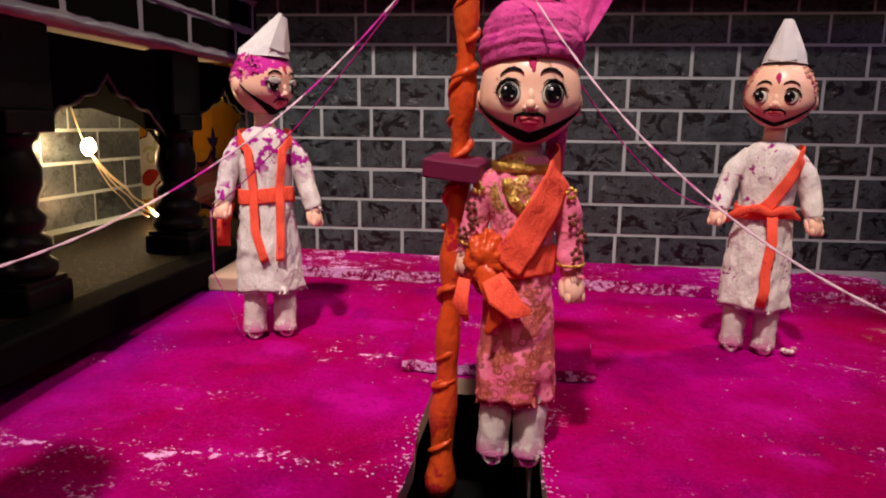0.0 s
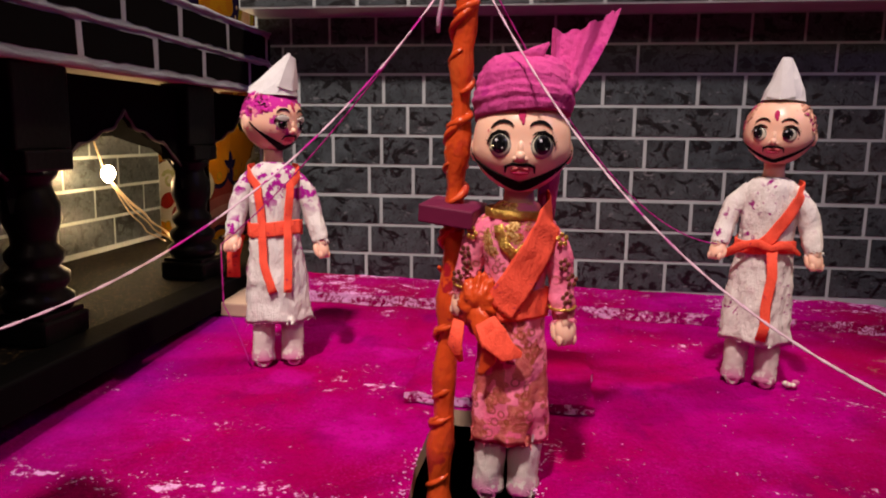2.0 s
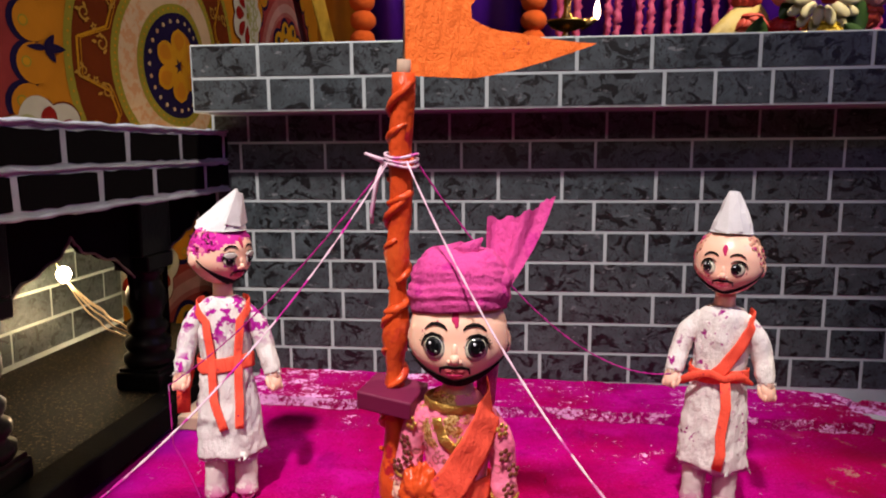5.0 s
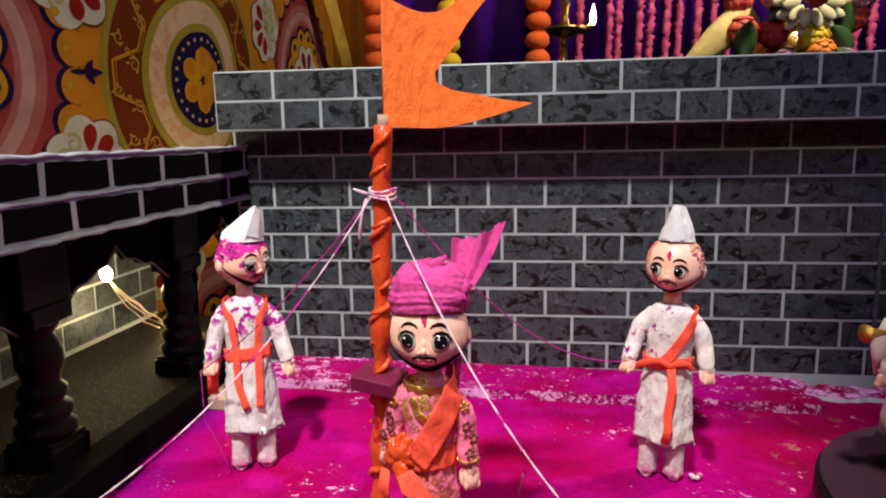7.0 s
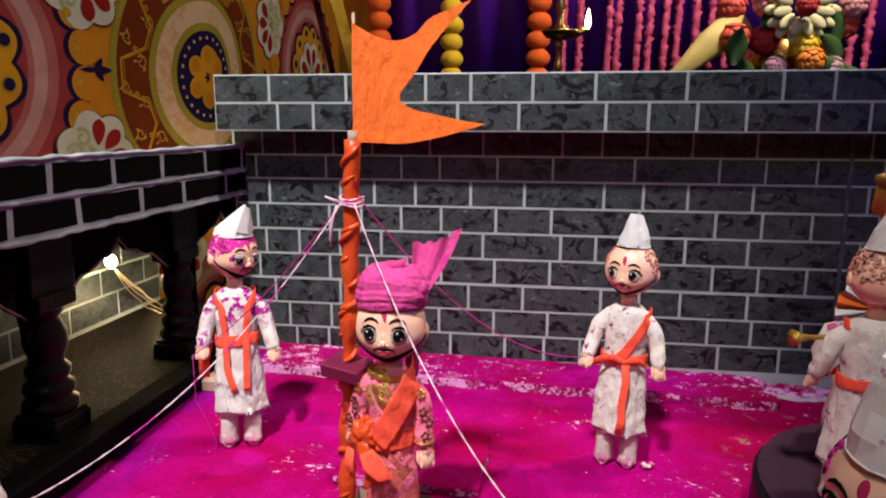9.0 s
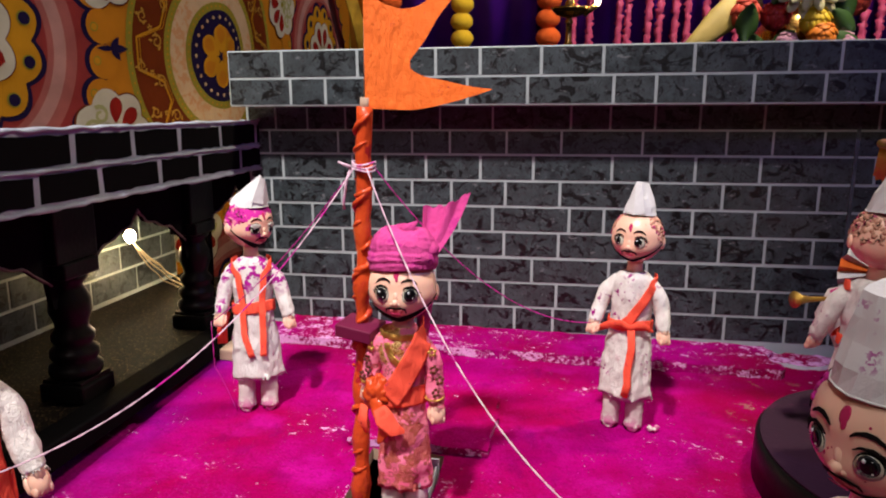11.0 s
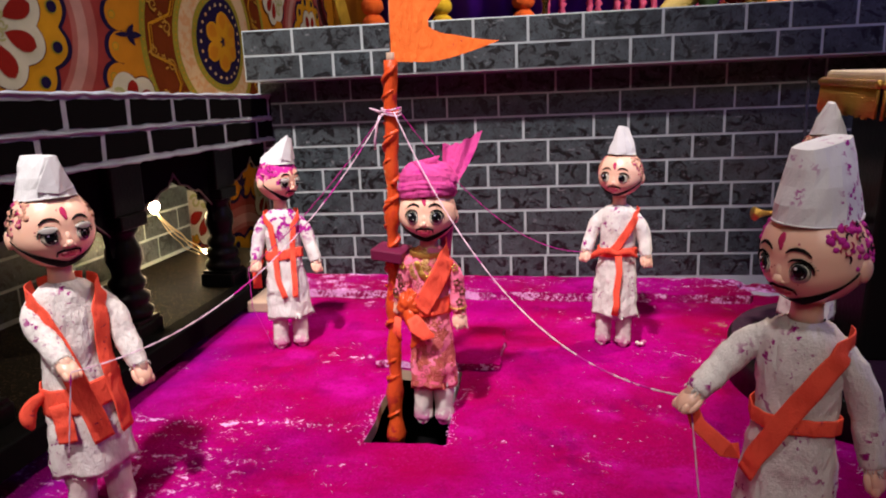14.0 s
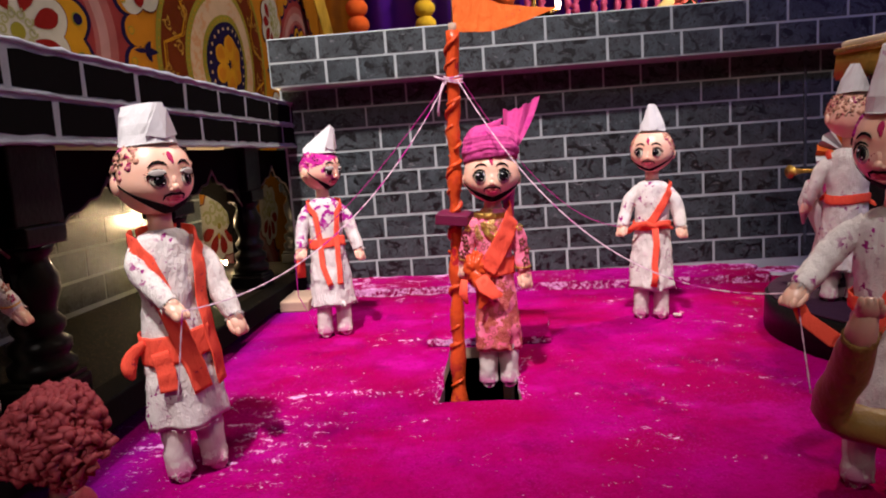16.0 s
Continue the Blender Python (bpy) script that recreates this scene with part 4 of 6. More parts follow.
    if turban == "hair":
        for k in range(620):
            az, el = rng.uniform(36, 324), rng.uniform(-28, 86)
            if 58 < az < 302 or el > 12:
                lift, run, sway = rng.uniform(0.001, 0.009), rng.uniform(10, 26), rng.uniform(-14, 14)
                path = [hm @ on_head(az + sway * i / 6 + 5 * math.sin(1.9 * i + k), el - run * i / 6, lift + 0.0022 * math.sin(1.4 * i + 2 * k))[0] for i in range(7)]
                q = rng.uniform(0.0016, 0.0034)
                tube(bm, path, [q * f for f in (0.4, 0.8, 1.0, 1.1, 1.0, 0.8, 0.3)], HA, 7)
    elif turban:
        # gauze wound round the head in slanting folds, closed over the crown
        rings = []
        for j in range(34):
            f = j / 33
            ring = []
            for k in range(56):
                t = 2 * math.pi * k / 56
                z = 0.0126 + 0.0331 * f ** 0.9
                z += 0.0022 * math.sin(t + 2.2) * (1 - f)
                r = 0.0252 + 0.0016 * math.sin(math.pi * min(1.0, f / 0.45)) if f < 0.45 else 0.0252 * math.sqrt(max(0.0, 1 - ((f - 0.45) / 0.55) ** 2.2))
                turn_no = f * 3.4 + t / (2 * math.pi) * 0.8 + 0.25 * math.sin(t * 2 + 1)
                ridge = (turn_no % 1.0)
                r *= 1 + 0.035 * (math.sin(math.pi * ridge) ** 0.6 - 0.6) + 0.012 * math.sin(turn_no * 2 * math.pi * 2.3 + 2 * t)
                p = Vector((r * math.cos(t), r * 0.98 * math.sin(t), z + 0.002 * math.sin(2 * t + 1) * f))
                p *= 1 + 0.045 * crumple(p * 1.4, kind) + 0.03 * (0.4 - abs(noise.noise(Vector((t * 1.6, f * 9.0, kind)))))
                ring.append(bm.verts.new(hm @ p))
            rings.append(ring)
        ring_faces(bm, rings, CA)
        cap_ring(bm, rings[0], CA, True)
        cap_ring(bm, rings[-1], CA)
        # a loose corner on the crown and the bunched knot at the side
        tube(bm, [hm @ Vector(p) for p in ((0.000, -0.006, 0.039), (0.006, -0.008, 0.0455), (0.012, -0.008, 0.051))], [0.0075, 0.0040, 0.0006], CA, 10, 0.45, 0.10, 5)
        tube(bm, [hm @ Vector(p) for p in ((0.014, -0.010, 0.024), (0.022, -0.008, 0.029), (0.026, -0.003, 0.033))], [0.006, 0.0062, 0.004], CA, 12, 0.7, 0.12, 8)
        # a standing tail of stiff gauze, opening upward
        rows = []
        for i in range(25):
            f = i / 24
            fold = 0.0045 * math.sin(2.6 * f + 0.3) + 0.0024 * math.sin(8.5 * f) + 0.0007 * math.sin(19 * f)
            base = Vector((0.0145 + 0.0125 * f, -0.002 + fold * 0.5, 0.033 - 0.007 * f))
            tip = Vector((0.0135 + 0.0360 * f, 0.002 + fold * 1.6, 0.0620 + 0.0130 * f ** 1.4 - 0.0030 * math.sin(math.pi * f) + 0.0011 * math.sin(7.3 * i) + 0.0007 * math.sin(3.1 * i)))
            rows.append([bm.verts.new(hm @ (base.lerp(tip, g) + Vector((0.0030 * math.sin(math.pi * g) * (f - 0.2), 0.0022 * math.sin(math.pi * g), 0)))) for g in (0, 0.2, 0.4, 0.6, 0.8, 1.0)])
        back = [[bm.verts.new(v.co + Vector((0, 0.0007, 0))) for v in r] for r in rows]
        for a in (rows, back):
            for r, q in zip(a, a[1:]):
                for i in range(5):
                    f = bm.faces.new((r[i], q[i], q[i + 1], r[i + 1]))
                    f.material_index, f.smooth = CA, True
        strip(bm, [hm @ Vector(p) for p in ((0.017, 0.016, 0.010), (0.0165, 0.013, -0.010), (0.0155, 0.010, -0.026), (0.0150, 0.009, -0.040))], [(0.2, -1, 0)] * 4, [0.010, 0.012, 0.011, 0.010], CA, 0.001)
    else:
        # moulded hair below the cap, in fine curls
        for k in range(240):
            az = rng.uniform(52, 308)
            el = rng.uniform(-4, 50) if 80 < az < 280 else rng.uniform(12, 50)
            q = rng.uniform(0.0016, 0.0027)
            ball(bm, hm @ on_head(az, el, -0.0011)[0], (q, q, q * 0.9), HA, 7, 5)
        for k in range(64):
            az, el, q, a0 = rng.uniform(58, 302), rng.uniform(2, 46), rng.uniform(2.5, 4.5), rng.uniform(0, 6.28)
            line([(az + q * math.cos(a0 + 0.7 * i), el + q * math.sin(a0 + 0.7 * i)) for i in range(6)], [0.0002, 0.0007, 0.0009, 0.0009, 0.0007, 0.0002], INK if k % 3 else BI, 0.0007)
        # folded paper cap: an oval rim that rises to a flat ridge from front to back
        n = 18
        rings = []
        for j in range(5):
            g = j / 4
            ring = []
            for k in range(n):
                t = 2 * math.pi * (k + 0.25 * (j % 2)) / n
                c, s = math.cos(t), math.sin(t)
                rim = Vector((0.0164 * cap[4] * s, -0.0190 * cap[4] * c, 0.0243 - 0.026 * (cap[4] - 1) - 0.0012 * c + 0.0012 * c * c))
                top = Vector((cap[3] * (abs(s) ** 0.7) * (1 if s > 0 else -1), -cap[2] * max(-1.0, min(1.0, 1.2 * c)), (cap[0] + cap[1]) / 2 + (cap[0] - cap[1]) / 2 * max(-1.0, min(1.0, 1.15 * c))))
                p = rim.lerp(top, g)
                out = Vector((s, -c, 0)) * (0.0016 * math.sin(math.pi * g) * abs(s) + 0.0016 * noise.noise(Vector((s * 2, c * 2, g * 3 + kind))))
                ring.append(bm.verts.new(hm @ (p + out)))
            rings.append(ring)
        old = set(bm.faces)
        ring_faces(bm, rings, CA)
        cap_ring(bm, rings[-1], CA)
        for f in set(bm.faces) - old:
            f.smooth = False
        # the turned-up front fold, a kite of paper lying on the cap
        if kind != 4:
            fold = [Vector(q) for q in ((-0.0105, -0.0158, 0.0262), (0.0, -0.0196, 0.0235), (0.0105, -0.0158, 0.0262), (0.004, -cap[2] - 0.0018, cap[0] - 0.004), (-0.002, -cap[2] - 0.0020, cap[0] - 0.002))]
            fold = [Vector((p.x * cap[4], p.y * cap[4] if i < 3 else p.y, p.z)) for i, p in enumerate(fold)]
            outer = [bm.verts.new(hm @ (p + Vector((0, -0.0006, 0)))) for p in fold]
            under = [bm.verts.new(hm @ (p + Vector((0, 0.0006, 0)))) for p in fold]
            f = bm.faces.new(outer)
            f.material_index = CA
            for i in range(5):
                f = bm.faces.new((outer[i], under[i], under[(i + 1) % 5], outer[(i + 1) % 5]))
                f.material_index = CA
        # the folded brim edge
        tube(bm, [v.co.copy() for v in rings[0]] + [rings[0][0].co.copy()], 0.0005, CA, 5)
    belt_z = 0.099 if sash == "cross" else 0.123
    loop = [(radians(a), belt_z + 0.0015 * math.sin(radians(a) * 2)) for a in range(0, 361, 30)]
    if sash == "straps":
        band(loop, 0.0125)
        for s in (-1, 1):
            band([(s * 2.2, 0.1765), (s * 1.1, 0.1725), (s * 0.56, 0.160), (s * 0.46, 0.123), (s * 0.40, 0.095), (s * 0.22 + 0.12, 0.068)], 0.0072, off=0.0026)
        strip(bm, [(-0.031, -0.002, 0.118), (-0.036, 0.0, 0.10), (-0.0365, 0.0, 0.080)], [(0, -1, 0)] * 3, 0.011, RI, 0.0008)
    elif sash == "diagonal":
        band(loop, 0.0105)
        band([(2.0, 0.174), (1.05, 0.170), (0.66, 0.155), (0.1, 0.132), (-0.35, 0.120)], 0.0100, off=0.0028)
        cloth_tube([(-0.032, -0.010, 0.112), (-0.022, -0.0180, 0.121), (-0.008, -0.0205, 0.1265), (0.003, -0.0215, 0.123), (0.014, -0.0190, 0.126), (0.026, -0.012, 0.119)], [0.0012, 0.0040, 0.0036, 0.0028, 0.0040, 0.0014], RI, 0.0014, 12, 0.45)
        strip(bm, [(0.004, -0.0205, 0.122), (0.0065, -0.0220, 0.100), (0.0040, -0.0235, 0.075), (0.0055, -0.0245, 0.060), (0.003, -0.0250, 0.046)], [(0.1, -1, 0), (-0.15, -1, 0), (0.15, -1, 0), (-0.1, -1, 0), (0, -1, 0)], 0.0080, RI, 0.0009)
    elif sash == "cross":
        band(loop, 0.0205)
        band([(-2.2, 0.1755), (-1.2, 0.1715), (-0.78, 0.160), (-0.48, 0.137), (-0.2, 0.112), (0.08, 0.084), (0.2, 0.066)], 0.0140, off=0.0028)
        band([(2.2, 0.1755), (1.1, 0.1720), (0.78, 0.158), (0.80, 0.123), (0.86, 0.095), (0.95, 0.066)], 0.0135, off=0.0024)
        band([(-0.75, 0.098), (-0.62, 0.084), (-0.60, 0.070)], 0.0125, off=0.0034)
        band([(-2.4, 0.1755), (-3.14, 0.177), (-3.9, 0.1755)], 0.014, off=0.0022)
        cloth_tube([(-0.024, -0.006, 0.104), (-0.033, -0.004, 0.098), (-0.036, -0.003, 0.089), (-0.034, -0.003, 0.081)], [0.003, 0.0050, 0.0045, 0.0015], RI, 0.0018, 12, 0.5)
    elif sash == "loose":
        band(loop, 0.0095)
        band([(2.0, 0.174), (1.05, 0.170), (0.62, 0.155), (0.05, 0.128), (-0.5, 0.100), (-0.7, 0.085)], 0.0115, off=0.0028)
        h = Vector(grips[0])
        pts = [h, h + Vector((0.006, 0.0, -0.014)), h + Vector((0.022, 0.003, -0.026)), Vector((-0.022, -0.016, 0.098))]
        strip(bm, pts, [(0, -1, 0.5)] * 4, [0.007, 0.009, 0.010, 0.009], RI, 0.0008)
    elif sash == "broad":
        band([(radians(a), 0.1735) for a in range(-180, 181, 30)], 0.0050, GO, 0.0016)
        band([(-0.55, 0.168), (-0.35, 0.158), (0.0, 0.151), (0.3, 0.158)], 0.0058, GO, 0.0016)
        for s, grip in zip((-1, 1), grips):
            top, end = Vector((s * 0.0215 * slim + s * 0.002, 0.0, 0.166)), Vector(grip)
            along = (end - top).normalized()
            out = Vector((s * 0.55, -0.83, 0.0)).normalized()
            across = along.cross(out).normalized()
            for f, q in ((0.10, 0.0), (0.34, 0.0008), (0.50, -0.0030), (0.66, 0.0016)):
                for k in range(5):
                    a = 2 * math.pi * k / 5 + f * 9
                    p = top.lerp(end, f) + out * 0.0082 + across * (q + 0.0026 * math.cos(a)) + along * 0.0026 * math.sin(a)
                    ball(bm, p, (0.0016, 0.0007, 0.0016), GO if f < 0.2 else HA, 8, 5, out.to_track_quat("Y", "Z").to_matrix())
            tube(bm, [top.lerp(end, 0.78) + (across * math.cos(k * 0.524) + out * math.sin(k * 0.524)) * 0.0072 for k in range(13)], 0.0009, GO, 6)
        band(loop, 0.0165)
        band([(2.2, 0.1770), (1.6, 0.1765), (1.0, 0.1715), (0.62, 0.158), (0.1, 0.138), (-0.45, 0.121)], 0.0185, off=0.0030)
        # bunched cloth at the waist, with a pointed loose end
        rings = []
        for i in range(31):
            e = math.pi * (i / 30 - 0.5) * 0.98
            ring = []
            for k in range(44):
                t = 2 * math.pi * k / 44
                d = Vector((math.cos(e) * math.cos(t), math.cos(e) * math.sin(t), math.sin(e)))
                spread = 1 + 0.08 * math.sin(9 * math.atan2(d.z, d.x) + 4 * d.y) + 0.30 * crumple(d * 0.03, kind)
                ring.append(bm.verts.new(Vector((-0.0185, -0.0095, 0.1215)) + Vector((d.x * 0.0115, d.y * 0.0066, d.z * 0.0165)) * spread))
            rings.append(ring)
        ring_faces(bm, rings, KN)
        cap_ring(bm, rings[0], KN, True)
        cap_ring(bm, rings[-1], KN)
        strip(bm, [(-0.015, -0.0205, 0.116), (-0.010, -0.0235, 0.108), (-0.002, -0.0245, 0.100), (0.006, -0.0235, 0.099)], [(-0.3, -1, 0.3), (0.2, -1, 0.1), (0.3, -1, 0.3), (0, -1, 0)], [0.012, 0.016, 0.012, 0.003], RI, 0.0009)
        cloth_tube([(-0.024, -0.012, 0.122), (-0.016, -0.0185, 0.112), (-0.012, -0.0210, 0.098), (-0.017, -0.0195, 0.084)], [0.0045, 0.0062, 0.0048, 0.0010], KN, 0.0024, 16, 0.30)
        strip(bm, [(-0.030, -0.010, 0.112), (-0.032, -0.011, 0.098), (-0.028, -0.012, 0.088)], [(-0.3, -1, 0.1)] * 3, [0.007, 0.009, 0.003], RI, 0.0009)
    return finish(bm, m, "doll", False)


def mats_for(**swap):
    return [M[swap.get(k, k)] for k in DOLL_MATS]


def doll(name, mesh, where, yaw, size, label, lean=0.0):
    ob = new(name, mesh)
    ob.matrix_world = pose(*where, lean, 0, yaw) @ Matrix.Scale(size, 4)
    return tagged(ob, label, "doll", "dolls on the stage")


GRIPS = ((-0.036, -0.012, 0.112), (0.037, -0.006, 0.108))
doll("doll", doll_mesh(1, mats_for(kurta="kurta_much", hair="face_powder"), 46, 3, ((-0.036, -0.014, 0.113), (0.040, -0.010, 0.105)), "straps", cap=(0.055, 0.030, 0.0195, 0.0030, 1.16), powder=True, lid=4.0), (-0.152, 0.560, 0.0), 20, 1.0,
     "doll in stained white gown, orange straps, powdered face and paper cap", -6)
doll("doll", doll_mesh(2, mats_for(), -12, -4, ((-0.037, -0.014, 0.118), (0.037, -0.012, 0.116)), "diagonal", cap=(0.0575, 0.055, 0.012, 0.0040, 1.0), gaze=-3.5, beard=0.0032), (0.263, 0.592, 0.0), -14, 1.0,
     "doll in white gown with diagonal orange sash and folded paper cap", -2)
doll("doll", doll_mesh(3, mats_for(), 14, -2, ((-0.010, -0.036, 0.128), (0.038, -0.018, 0.106)), "cross", cap=(0.0480, 0.0505, 0.0195, 0.0060, 1.12), lid=3.2, gaze=2.0), (-0.190, 0.212, 0.0), 44, 1.10,
     "doll in white gown with crossed orange sashes holding a rope", -4)
doll("doll", doll_mesh(4, mats_for(cap="cap_much", hair="face_powder"), -24, 3, ((-0.048, -0.030, 0.128), (0.042, 0.004, 0.098)), "loose", cap=(0.0560, 0.0600, 0.0150, 0.0085, 1.20)), (0.318, 0.170, 0.0), -36, 1.10,
     "doll with splashed paper cap and trailing orange sash holding a rope")
doll("doll", doll_mesh(6, mats_for(kurta="brocade", cap="turban", hair="print_brown"), 0, -9, ((-0.030, -0.002, 0.121), (0.029, -0.008, 0.110)), "broad", turban=True, slim=0.80, neck=-0.0055, eye=1.0), (0.058, 0.400, -0.009), 0, 1.05,
     "doll in pink brocade with magenta turban and broad orange sash")

# ---- flagpole beside the turbaned doll ----
PX, PY = 0.025, 0.412
bm = bmesh.new()
rng = random.Random(2)
pts = [(PX - 0.012 + 0.012 * i / 40 + 0.0006 * math.sin(i), PY, -0.045 + 0.400 * i / 40) for i in range(41)]
tube(bm, pts, [0.0064 + 0.0022 * max(0.0, 1 - i / 16) + 0.0013 * math.sin(1.3 * i) * (i < 31) + rng.uniform(-0.0006, 0.0008) * (i < 33) for i in range(41)], 0, 14, 1.0, 0.07, 1)
for j in range(18):
    z = -0.04 + j * 0.0215
    cx = PX - 0.012 + 0.012 * (z + 0.02) / 0.375
    spiral = [(cx + 0.0062 * math.cos(a / 3 + 2.3 * j), PY + 0.0062 * math.sin(a / 3 + 2.3 * j), z + (0.0008 + 0.0005 * (j % 3)) * a) for a in range(20)]
    tube(bm, spiral, [0.0008 + 0.0018 * math.sin(math.pi * i / 19) + rng.uniform(0, 0.0006) for i in range(20)], 0, 6, 0.8, 0.1, j)
pole = thing("flagpole", bm, M["orange_wrap"], "flagpole bound in crumpled orange tape with a paper flag", "flagpole", smooth=True)
bm = bmesh.new()
tube(bm, [(PX, PY, 0.35), (PX + 0.0005, PY, 0.362)], 0.0042, 0, 8, 1, 0.2, 3)
tube(bm, [(PX + 0.0008, PY + 0.001, 0.355), (PX + 0.002, PY + 0.001, 0.447)], 0.0011, 0, 6)
part("stick", bm, M["wood"], pole, "bare stick end", True)
bm = bmesh.new()


def flag_row(u):
    low = 0.3535 - 0.001 * math.sin(3 * u) + 0.028 * max(0.0, u - 0.35) ** 1.3
    high = 0.4400 - 0.012 * math.sin(min(1.0, u / 0.62) * math.pi) + 0.030 * max(0.0, u - 0.5)
    return low, high


rows = []
N = 20
for i in range(N + 1):
    u = i / N
    low, high = flag_row(u)
    ya = PY - 0.002 + 0.006 * math.sin(4 * u)
    x = PX + 0.0015 + u * 0.100
    notch = 0.33
    if u <= notch:
        v = [low, low + (high - low) * 0.44, low + (high - low) * 0.46, high]
    else:
        g = ((u - notch) / (1 - notch)) ** 0.75
        v = [low, low + (high - low) * (0.44 * (1 - g)) + 0.0003, high - (high - low) * (0.54 * (1 - g)) - 0.0003, high]
    rows.append((x, ya, v))
front = [[bm.verts.new((x if k < 2 else x - 0.018 * max(0, (i / N - 0.33)), y, z)) for k, z in enumerate(v)] for i, (x, y, v) in enumerate(rows)]
back = [[bm.verts.new(p.co + Vector((0, 0.0006, 0))) for p in r] for r in front]
for a, b, i in zip(front, front[1:], range(N)):
    for k in ((0, 1, 2) if i / N < 0.33 else (0, 2)):
        bm.faces.new((a[k], b[k], b[k + 1], a[k + 1]))
for a, b, i in zip(back, back[1:], range(N)):
    for k in ((0, 1, 2) if i / N < 0.33 else (0, 2)):
        bm.faces.new((a[k], a[k + 1], b[k + 1], b[k]))
part("flag", bm, M["flag"], pole, "saffron swallow-tailed paper flag")
bm = bmesh.new()
box(bm, (-0.017, -0.014, -0.0055), (0.017, 0.014, 0.0055), 0, 0.001)
blk = part("block", bm, M["block"], pole, "dark magenta wooden block")
blk.matrix_local = pose(PX - 0.006, PY - 0.004, 0.170, 4, 4, -14)
KNOT = Vector((PX - 0.001, PY, 0.308))
bm = bmesh.new()
for j in range(3):
    tube(bm, [(KNOT.x + 0.0092 * math.cos(a / 4), KNOT.y + 0.0092 * math.sin(a / 4), KNOT.z + 0.0026 * (j - 1) + 0.001 * math.sin(a / 2 + j)) for a in range(26)], 0.0009, 0, 6)
tube(bm, [KNOT + Vector(p) for p in ((-0.009, -0.006, 0), (-0.013, -0.007, -0.012), (-0.016, -0.006, -0.028), (-0.016, -0.006, -0.035))], 0.0012, 0, 6)
tube(bm, [KNOT + Vector(p) for p in ((-0.009, -0.007, 0), (-0.014, -0.008, 0.002), (-0.019, -0.008, 0.004))], [0.0016, 0.0012, 0.0008], 0, 6)
part("knot", bm, M["rope"], pole, "knotted pink and white cord", True)


def rope(points, material, label):
    """A two-strand twisted cord through the points."""
    pts = []
    for a, b in zip(points, points[1:]):
        a, b = Vector(a[:3]), Vector(b)
        drop = (b.w if len(b) == 4 else 0.0)
        seg = sag(a, b[:3], drop, max(8, int((a - Vector(b[:3])).length / 0.006)))
        pts += seg if not pts else seg[1:]
    bm = bmesh.new()
    for ph in (0, math.pi):
        tube(bm, [p + Vector((0.00028 * math.cos(ph + i * 1.5), 0.0004 * math.sin(ph + i * 1.5), 0.00028 * math.sin(ph + i * 1.5))) for i, p in enumerate(pts)], 0.00036, 0, 6)
    return tagged(new("rope", finish(bm, [material], "rope")), label, "rope", "ropes from the flagpole")


K = KNOT + Vector((-0.006, -0.006, 0))
rope([K, (-0.190, 0.535, 0.113, 0.012), (-0.190, 0.535, 0.06, 0.0), (-0.170, 0.54, 0.004, -0.004)], M["rope_pink"], "magenta-stained cord from flagpole to a doll's hand")
rope([KNOT + Vector((0.008, 0.0, 0)), (0.221, 0.58, 0.125, 0.035)], M["rope_pink"], "magenta-stained cord sagging to a doll's hand")
rope([K, (-0.168, 0.174, 0.145, 0.046), (-0.176, 0.166, 0.08, 0.0)], M["rope"], "white and pink cord to a doll's hand")
rope([KNOT + Vector((0.004, -0.008, 0)), (0.256, 0.172, 0.143, 0.062), (0.264, 0.162, 0.075, 0.0)], M["rope"], "white and pink cord to a doll's hand")

# ---- printed cloth behind the arcade ----
CORNER, ALONG = Vector((-0.467, 1.163)), Vector((-0.215, -0.977))
# every ink is lowered, so the cloth's shade sits in its colours
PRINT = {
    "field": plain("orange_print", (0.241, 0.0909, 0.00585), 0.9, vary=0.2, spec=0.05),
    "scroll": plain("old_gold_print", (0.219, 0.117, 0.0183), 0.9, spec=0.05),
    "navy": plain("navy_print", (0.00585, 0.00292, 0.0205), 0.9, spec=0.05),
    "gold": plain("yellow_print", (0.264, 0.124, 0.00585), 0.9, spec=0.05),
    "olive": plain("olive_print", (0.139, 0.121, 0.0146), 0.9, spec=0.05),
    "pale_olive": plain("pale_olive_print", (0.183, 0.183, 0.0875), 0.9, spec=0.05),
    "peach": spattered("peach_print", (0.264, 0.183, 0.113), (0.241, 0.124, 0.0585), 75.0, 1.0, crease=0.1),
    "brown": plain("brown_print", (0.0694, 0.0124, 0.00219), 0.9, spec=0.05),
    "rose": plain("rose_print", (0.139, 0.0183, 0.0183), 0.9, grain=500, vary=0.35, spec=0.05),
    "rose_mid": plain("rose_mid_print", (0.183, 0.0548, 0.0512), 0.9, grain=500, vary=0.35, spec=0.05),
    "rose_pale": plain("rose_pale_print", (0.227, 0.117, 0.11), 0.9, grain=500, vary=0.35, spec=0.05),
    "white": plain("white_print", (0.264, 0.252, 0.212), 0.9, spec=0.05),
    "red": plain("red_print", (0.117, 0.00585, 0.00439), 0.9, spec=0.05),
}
INKS = list(PRINT)
cloth = bmesh.new()


def cloth_at(s, z, layer):
    if s >= 0:
        p, n = CORNER + ALONG * s, Vector((0.977, -0.215, 0))
    else:
        p, n = CORNER + Vector((0.0, -s)), Vector((1, 0, 0))
    wave = 0.0025 * math.sin(9 * s) + 0.002 * math.sin(14 * z + 4 * s)
    return Vector((p.x, p.y, z)) + n * (wave + 0.0009 * layer)


